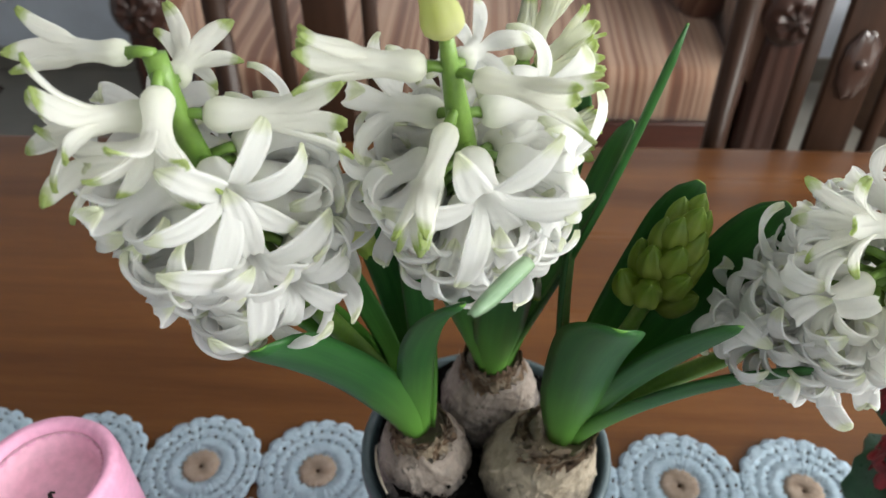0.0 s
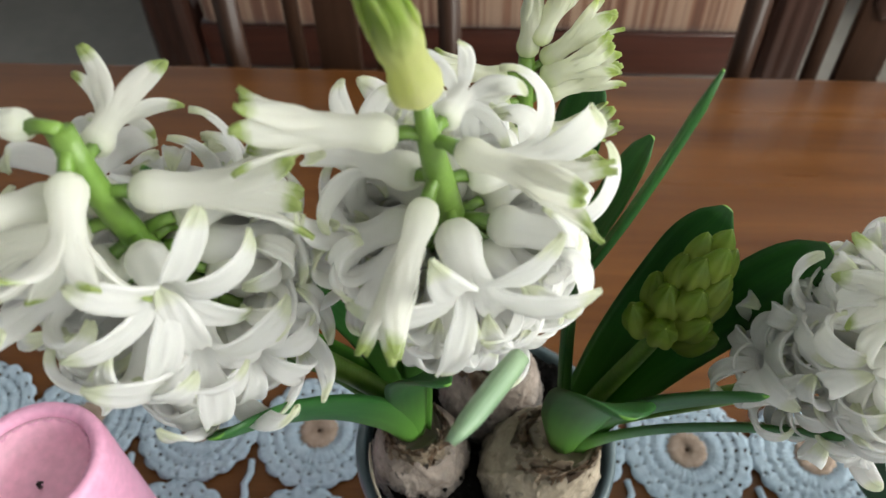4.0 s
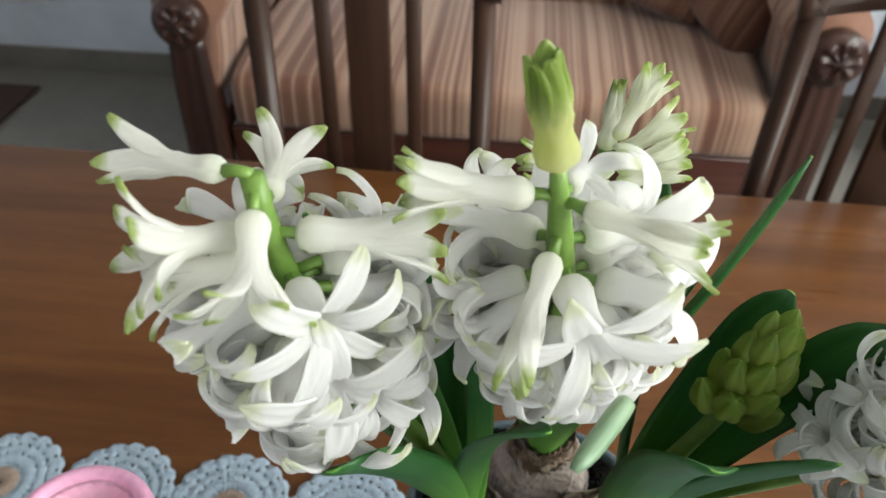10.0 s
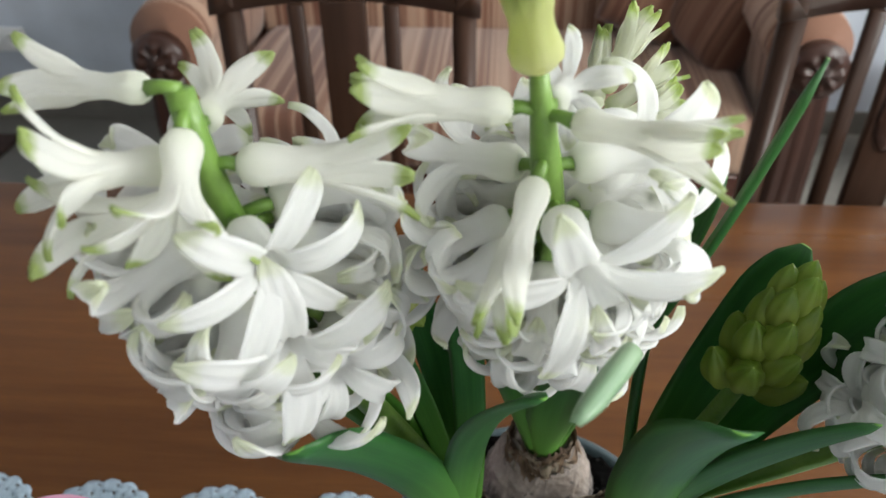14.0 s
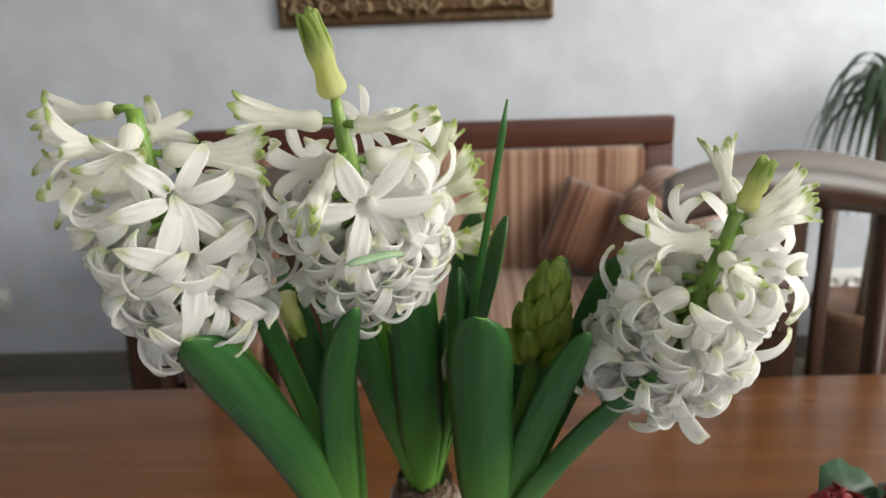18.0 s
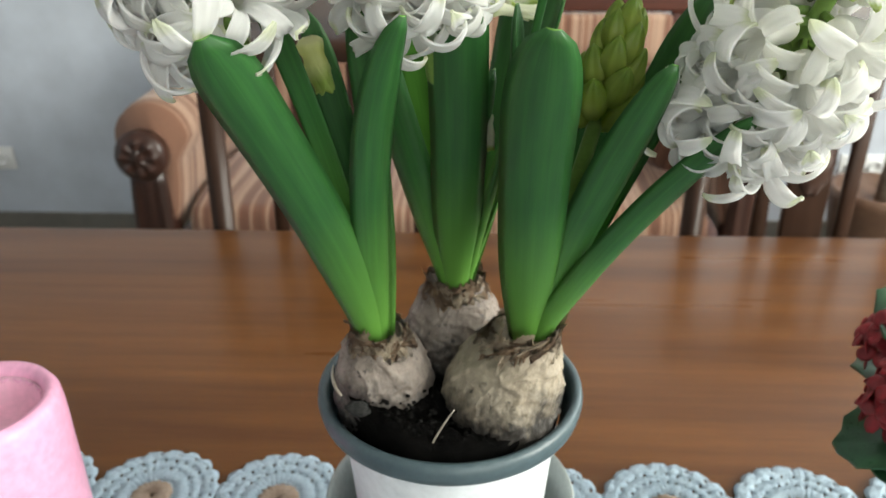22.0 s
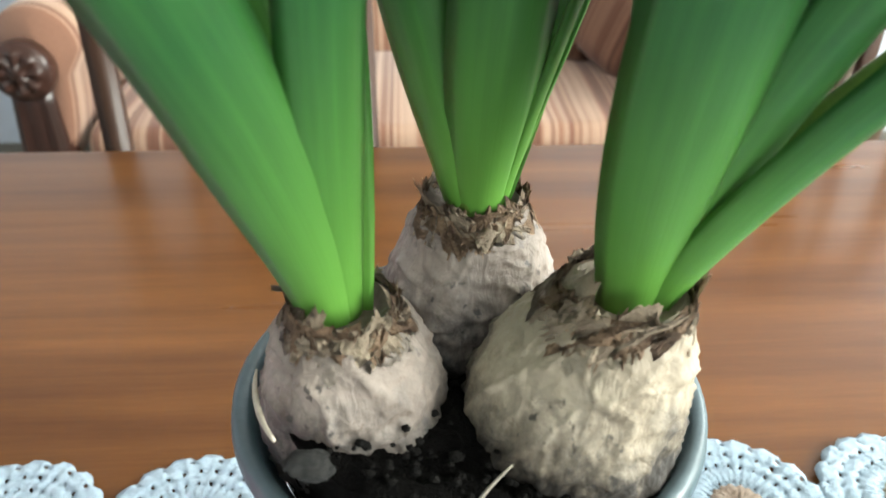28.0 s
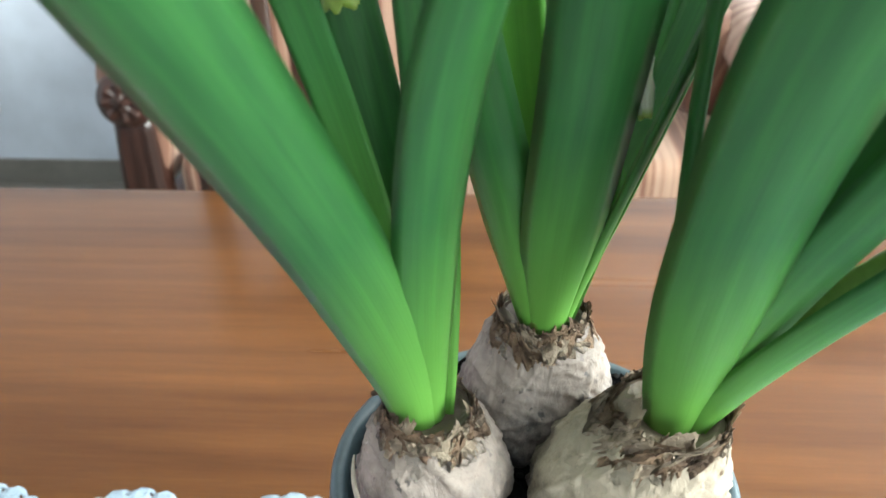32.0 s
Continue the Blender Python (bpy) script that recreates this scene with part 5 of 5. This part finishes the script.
KEY_R = ((HALF[0], 0.985, (0.1160, -0.0640, 1.1560), 0.2, 0.72), (HALF[2], 0.975, (0.1528, -0.0580, 1.1390), 0.2, 0.74), (HALF[3], 0.955, (0.1470, -0.0760, 1.1330), 0.5, 0.74), (WIDE[0], 0.94, (0.0900, -0.0640, 1.1190), 0.5, 0.94),
         (OPEN[3], 0.93, (0.1030, -0.0330, 1.1180), 0.5, 0.9), (HALF[1], 0.925, (0.1190, -0.0860, 1.1120), 0.5, 0.74), (STAR[2], 0.92, (0.1400, -0.0350, 1.1200), 0.5, 0.85), (CURLED[2], 0.64, (0.0730, -0.0510, 1.0730), 0.3, 0.92), (CURLED[1], 0.82, (0.1400, -0.0700, 1.0800), 0.3, 1.02), (OPEN[5], 0.90, (0.1560, -0.0640, 1.1080), 0.7, 1.06), (CURLED[3], 0.84, (0.1520, -0.0560, 1.0920), 0.9, 1.08), (CURLED[4], 0.78, (0.1430, -0.0600, 1.0700), 0.2, 1.05), (OPEN[0], 0.88, (0.1500, -0.0420, 1.1140), 0.4, 1.0))
for me, t, tip, spin, size in KEY_R:
    toward(sr, me, ptsR, t, tip, spin, size)
top = new("top_bud", SHUT[2])
top.parent = sr
top.matrix_basis = aim(along(ptsR, 1.0)[0] + Vector((0.002, 0, 0.001)), (0.42, 0.02, 0.90)) @ Matrix.Diagonal((0.74, 0.74, 0.66, 1))
tagged(top, "closed yellow-green bud")
fill(sr, ptsR, 0.69, 0.915, 42, 9, [q[2] for q in KEY_R], 1.0)
ptsG = bezier((0.037, -0.017, 0.962), (0.047, -0.016, 1.01), (0.053, -0.038, 1.05), (0.062, -0.033, 1.092), 16)
sg = spike_stem(pc, ptsG, [0.0042 - 0.0018 * k / 16 for k in range(17)], "unopened flower head of tight green buds")
BUD = [mesh_of("green_bud", bud_mesh(0.0195, 0.0053, 30 + k), M_BUD) for k in range(3)]
r9 = random.Random(9)
for k in range(22):
    u = k / 21
    p, axis = along(ptsG, 0.69 + 0.29 * u)
    a = k * 2.39996
    e1 = axis.orthogonal().normalized()
    out = e1 * math.cos(a) + axis.cross(e1) * math.sin(a)
    ob = new("green_bud", BUD[k % 3])
    ob.parent = sg
    s = 1.0 - 0.25 * u * u
    ob.matrix_basis = aim(p + out * 0.0045 * (1 - 0.5 * u), (out * (0.50 - 0.38 * u) + axis * (0.75 + 0.3 * u)), r9.uniform(0, 6)) @ Matrix.Diagonal((s, s, s, 1))

# ---- candle ----
candle = thing("candle", (-0.2270, -0.0260, 0.7545), "thick pink candle with a burnt hollow and black wick", "candle")
CH = 0.1635
part("wax_body", lathe([(0.0, 0.0), (0.0365, 0.0), (0.0378, 0.003), (0.0375, CH - 0.014), (0.0368, CH - 0.005), (0.0340, CH), (0.0305, CH - 0.001), (0.0285, CH - 0.005), (0.0270, CH - 0.022), (0.0, CH - 0.022)], 72), M_PINK, candle)
part("melt_pool", lathe([(0.0, CH - 0.0215), (0.020, CH - 0.0215), (0.0247, CH - 0.020), (0.0277, CH - 0.010), (0.0281, CH - 0.0055), (0.0272, CH - 0.0085), (0.0242, CH - 0.0185), (0.019, CH - 0.020), (0.0, CH - 0.020)], 60), M_PINKIN, candle, "pale hollow of melted wax")
for k in range(22):
    a = 2 * math.pi * k / 22
    q = 0.0276
    part("drip_notch", tube([(q * math.cos(a - 0.09), q * math.sin(a - 0.09), CH - 0.0065), (q * math.cos(a), q * math.sin(a), CH - 0.0085), (q * math.cos(a + 0.09), q * math.sin(a + 0.09), CH - 0.0065)], 0.0008, 5), M_PINK, candle)
part("wick", tube([(0.0, -0.004, CH - 0.021), (0.001, -0.0045, CH - 0.015), (0.003, -0.005, CH - 0.012), (0.005, -0.0045, CH - 0.0125)], [0.0011, 0.001, 0.0009, 0.0006], 7), M_WICK, candle, "short black bent wick")

dish = tagged(link_mesh("small_dish", lathe([(0.0, 0.0), (0.024, 0.0), (0.03, 0.004), (0.0385, 0.022), (0.0395, 0.0245), (0.0378, 0.0245), (0.0300, 0.0205), (0.0, 0.0185)], 56), M_DISH, m=Matrix.Translation((-0.164, -0.064, 0.7545))), "small round dark grey dish beside the candle", "dish")

# ---- crochet doily: rosettes joined by picots ----
doily = thing("crochet_doily", (0, 0, TABLE_Z), "pale blue crochet table runner of round rosettes with beige centres", "doily")


def crochet(radii, count, height, holes, name, mat, rib):
    """A round of stitches: ribs and holes on rings, one connected piece. holes: ring index to (period, open steps)."""
    bm = bmesh.new()
    grid = []
    for i, r in enumerate(radii):
        ring = []
        for k in range(count):
            a = 2 * math.pi * k / count
            scallop = 1 + (0.06 * abs(math.sin(count / 6 * a / 2)) if i == len(radii) - 1 else 0)
            z = height[i] + rib * abs(math.sin(math.pi * (k + 0.5 * (i % 2)) / 3)) + 0.0003 * math.sin(k * 7.3 + i * 2.1)
            ring.append(bm.verts.new((r * scallop * math.cos(a), r * scallop * math.sin(a), z)))
        grid.append(ring)
    for i in range(len(radii) - 1):
        period, gap = holes.get(i, (0, 0))
        for k in range(count):
            if period and (k % period) < gap:
                continue
            bm.faces.new((grid[i][k], grid[i][(k + 1) % count], grid[i + 1][(k + 1) % count], grid[i + 1][k]))
    bmesh.ops.recalc_face_normals(bm, faces=bm.faces)
    bmesh.ops.solidify(bm, geom=bm.faces[:], thickness=0.0012)
    return mesh_of(name, bm, mat)


PITCH = 0.0905
rose_blue = crochet([0.0135, 0.0150, 0.0165, 0.0190, 0.0225, 0.0245, 0.0262, 0.0278, 0.0300, 0.0325, 0.0342, 0.0360, 0.0380, 0.0405, 0.0425, 0.0445], 108,
                    [0.0018, 0.0022, 0.0026, 0.0036, 0.0040, 0.0030, 0.0024, 0.0032, 0.0040, 0.0030, 0.0024, 0.0034, 0.0042, 0.0032, 0.0040, 0.0022],
                    {1: (4, 1), 6: (4, 1), 10: (4, 1), 13: (6, 1)}, "rosette", M_YARN, 0.0016)
rose_brown = crochet([0.0016, 0.0030, 0.0050, 0.0075, 0.0105, 0.0125, 0.0142], 54, [0.0016, 0.0034, 0.0036, 0.0040, 0.0042, 0.0036, 0.0020], {}, "rosette_centre", M_YARNB, 0.0014)
bar = bmesh.new()
bar = tube([(0, -0.019, 0.0022), (0.002, -0.008, 0.0036), (-0.001, 0.0, 0.003), (0.002, 0.009, 0.0036), (0, 0.019, 0.0022)], 0.0026, 6)
link_bar = mesh_of("joining_bar", bar, M_YARN)
for row in range(-4, 1):
    for col in range(-5, 7):
        x, y = -0.0345 + PITCH * col, 0.087 + PITCH * row
        ob = new("rosette", rose_blue)
        ob.parent = doily
        ob.matrix_basis = Matrix.Translation((x, y, 0)) @ Matrix.Rotation(0.7 * col + 1.3 * row, 4, "Z")
        c = new("rosette_centre", rose_brown)
        c.parent = ob
        tagged(c, "beige crochet centre")
        if row < 0 and col < 6:
            b = new("joining_bar", link_bar)
            b.parent = doily
            b.matrix_basis = Matrix.Translation((x + PITCH / 2, y + PITCH / 2, 0))

# ---- red kalanchoe ----
KX, KY = 0.285, 0.005
kal = thing("kalanchoe", (KX, KY, 0.7545), "small potted plant with dense dark red flower clusters", "potted plant")
part("pot", lathe([(0.0, 0.0), (0.036, 0.0), (0.045, 0.075), (0.0475, 0.078), (0.0475, 0.088), (0.043, 0.088), (0.042, 0.078), (0.0, 0.076)], 40), M_TERRA, kal)
r5 = random.Random(5)


def round_leaf(size):
    """A fleshy scalloped leaf lying along +y."""
    bm = bmesh.new()
    n = 24
    top, low = [], []
    for k in range(n):
        a = 2 * math.pi * k / n
        q = size * (1 + 0.05 * math.cos(9 * a))
        x, y = q * 0.42 * math.cos(a), size * 0.55 + q * 0.52 * math.sin(a)
        z = 0.12 * size * (x / size / 0.42) ** 2 * 0.9 - 0.18 * size * (y / size) ** 2
        top.append(bm.verts.new((x, y, z + 0.0007)))
        low.append(bm.verts.new((x, y, z - 0.0007)))
    ct, cl = bm.verts.new((0, size * 0.55, -0.05 * size + 0.001)), bm.verts.new((0, size * 0.55, -0.05 * size - 0.001))
    for k in range(n):
        m = (k + 1) % n
        bm.faces.new((top[k], top[m], ct))
        bm.faces.new((low[m], low[k], cl))
        bm.faces.new((top[m], top[k], low[k], low[m]))
    return bm


LEAVES = [mesh_of("leaf", round_leaf(0.052 + 0.008 * k), M_SUCC) for k in range(3)]
for k in range(24):
    a = k * 2.4
    z = 0.08 + 0.07 * (k / 24)
    ob = new("leaf", LEAVES[k % 3])
    ob.parent = kal
    ob.matrix_basis = Matrix.Translation((0.012 * math.cos(a), 0.012 * math.sin(a), z)) @ Matrix.Rotation(a - math.pi / 2, 4, "Z") @ Matrix.Rotation(radians(r5.uniform(-12, 48)), 4, "X")
ob = new("leaf", LEAVES[1])
ob.parent = kal
ob.matrix_basis = Matrix.Translation((-0.032, 0.046, 0.136)) @ Matrix.Rotation(radians(12), 4, "Z") @ Matrix.Rotation(radians(66), 4, "X") @ Matrix.Diagonal((0.8, 0.8, 0.8, 1))
flower = []
for k in range(4):
    a = k * math.pi / 2
    bm = bmesh.new()
    bmesh.ops.create_uvsphere(bm, u_segments=8, v_segments=5, radius=1)
    for v in bm.verts:
        v.co = Vector((v.co.x * 0.0056 + 0.0056, v.co.y * 0.0046, v.co.z * 0.0009 + 0.0010 * (v.co.x + 1)))
    bmesh.ops.rotate(bm, verts=bm.verts, matrix=Matrix.Rotation(a, 3, "Z"))
    flower.append(bm)
RED = mesh_of("red_floret", join(*flower), M_RED)
for cx, cy, cz, cr, n in ((-0.046, 0.002, 0.147, 0.027, 48), (-0.046, 0.044, 0.158, 0.015, 18), (0.000, 0.034, 0.172, 0.023, 32), (0.008, -0.032, 0.145, 0.026, 40), (0.045, 0.008, 0.163, 0.026, 34)):
    head = part("flower_cluster", tube([(cx * 0.3, cy * 0.3, 0.11), (cx * 0.7, cy * 0.7, cz - 0.03), (cx, cy, cz - cr * 0.2)], [0.0022, 0.002, 0.0018], 7), M_STEM, kal, "dense head of small dark red flowers")
    for k in range(n):
        u = 1 - 1.35 * (k + 0.5) / n
        a = k * 2.39996
        q = math.sqrt(max(1 - u * u, 0))
        d = Vector((q * math.cos(a), q * math.sin(a), u))
        ob = new("red_floret", RED)
        ob.parent = head
        ob.matrix_basis = aim(Vector((cx, cy, cz)) + d * cr * r5.uniform(0.88, 1.06), d + Vector((r5.uniform(-0.3, 0.3), r5.uniform(-0.3, 0.3), r5.uniform(-0.2, 0.3))), r5.uniform(0, 6))

# ---- palm by the wall ----
palm = thing("dracaena", (1.27, 1.93, 0), "tall dark green dracaena with thin drooping leaves in a brown planter", "house plant")
part("planter", lathe([(0.0, 0.0), (0.11, 0.0), (0.15, 0.27), (0.155, 0.28), (0.155, 0.31), (0.14, 0.31), (0.135, 0.28), (0.0, 0.27)], 40), M_TERRA, palm)
part("trunk", tube([(0, 0, 0.26), (0.01, 0.0, 0.55), (-0.005, 0.01, 0.85), (0.0, 0.0, 1.0)], [0.022, 0.02, 0.018, 0.016], 10), M_BARK, palm)
r6 = random.Random(6)
for k in range(84):
    a, h = k * 2.4, 0.90 + 0.10 * (k / 84)
    out = Vector((math.cos(a), math.sin(a), 0))
    if out.y > 0.3:
        out.y *= 0.45
    ln = r6.uniform(0.16, 0.27)
    up = r6.uniform(0.03, 0.15)
    pts = bezier((0, 0, h), out * ln * 0.35 + Vector((0, 0, h + up)), out * ln * 0.9 + Vector((0, 0, h + up * 0.7)), out * ln * 0.95 + Vector((0, 0, h - r6.uniform(0.10, 0.34))), 10)
    part("leaf", strap(pts, [0.024 * (1 - 0.2 * j / 10) * (1 if j < 6 else max(1 - (j - 5) / 5.2, 0.05)) for j in range(11)], (0, 0, 1), 0.001, 0.12), M_PALM, palm)

# ---- mat and stool by the wall ----
tagged(link_mesh("floor_mat", box(-2.55, 1.62, 0.001, -1.68, 2.04, 0.012, 0.004), M_MAT, smooth=False), "dark red-brown mat on the floor by the wall", "mat")
stool = thing("stool", (-2.05, 1.86, 0.012), "light brown wooden stool on the dark mat", "stool")
part("seat", lathe([(0.0, 0.42), (0.15, 0.42), (0.158, 0.428), (0.158, 0.444), (0.15, 0.45), (0.0, 0.45)], 40), M_PINE, stool)
for k in range(4):
    a = math.pi / 4 + k * math.pi / 2
    part("leg", tube([(0.17 * math.cos(a), 0.15 * math.sin(a), 0.0), (0.11 * math.cos(a), 0.10 * math.sin(a), 0.421)], [0.013, 0.016], 10), M_PINE, stool)
    b = a + math.pi / 2
    part("stretcher", tube([(0.15 * math.cos(a), 0.132 * math.sin(a), 0.14), (0.15 * math.cos(b), 0.132 * math.sin(b), 0.14)], 0.009, 8), M_PINE, stool)
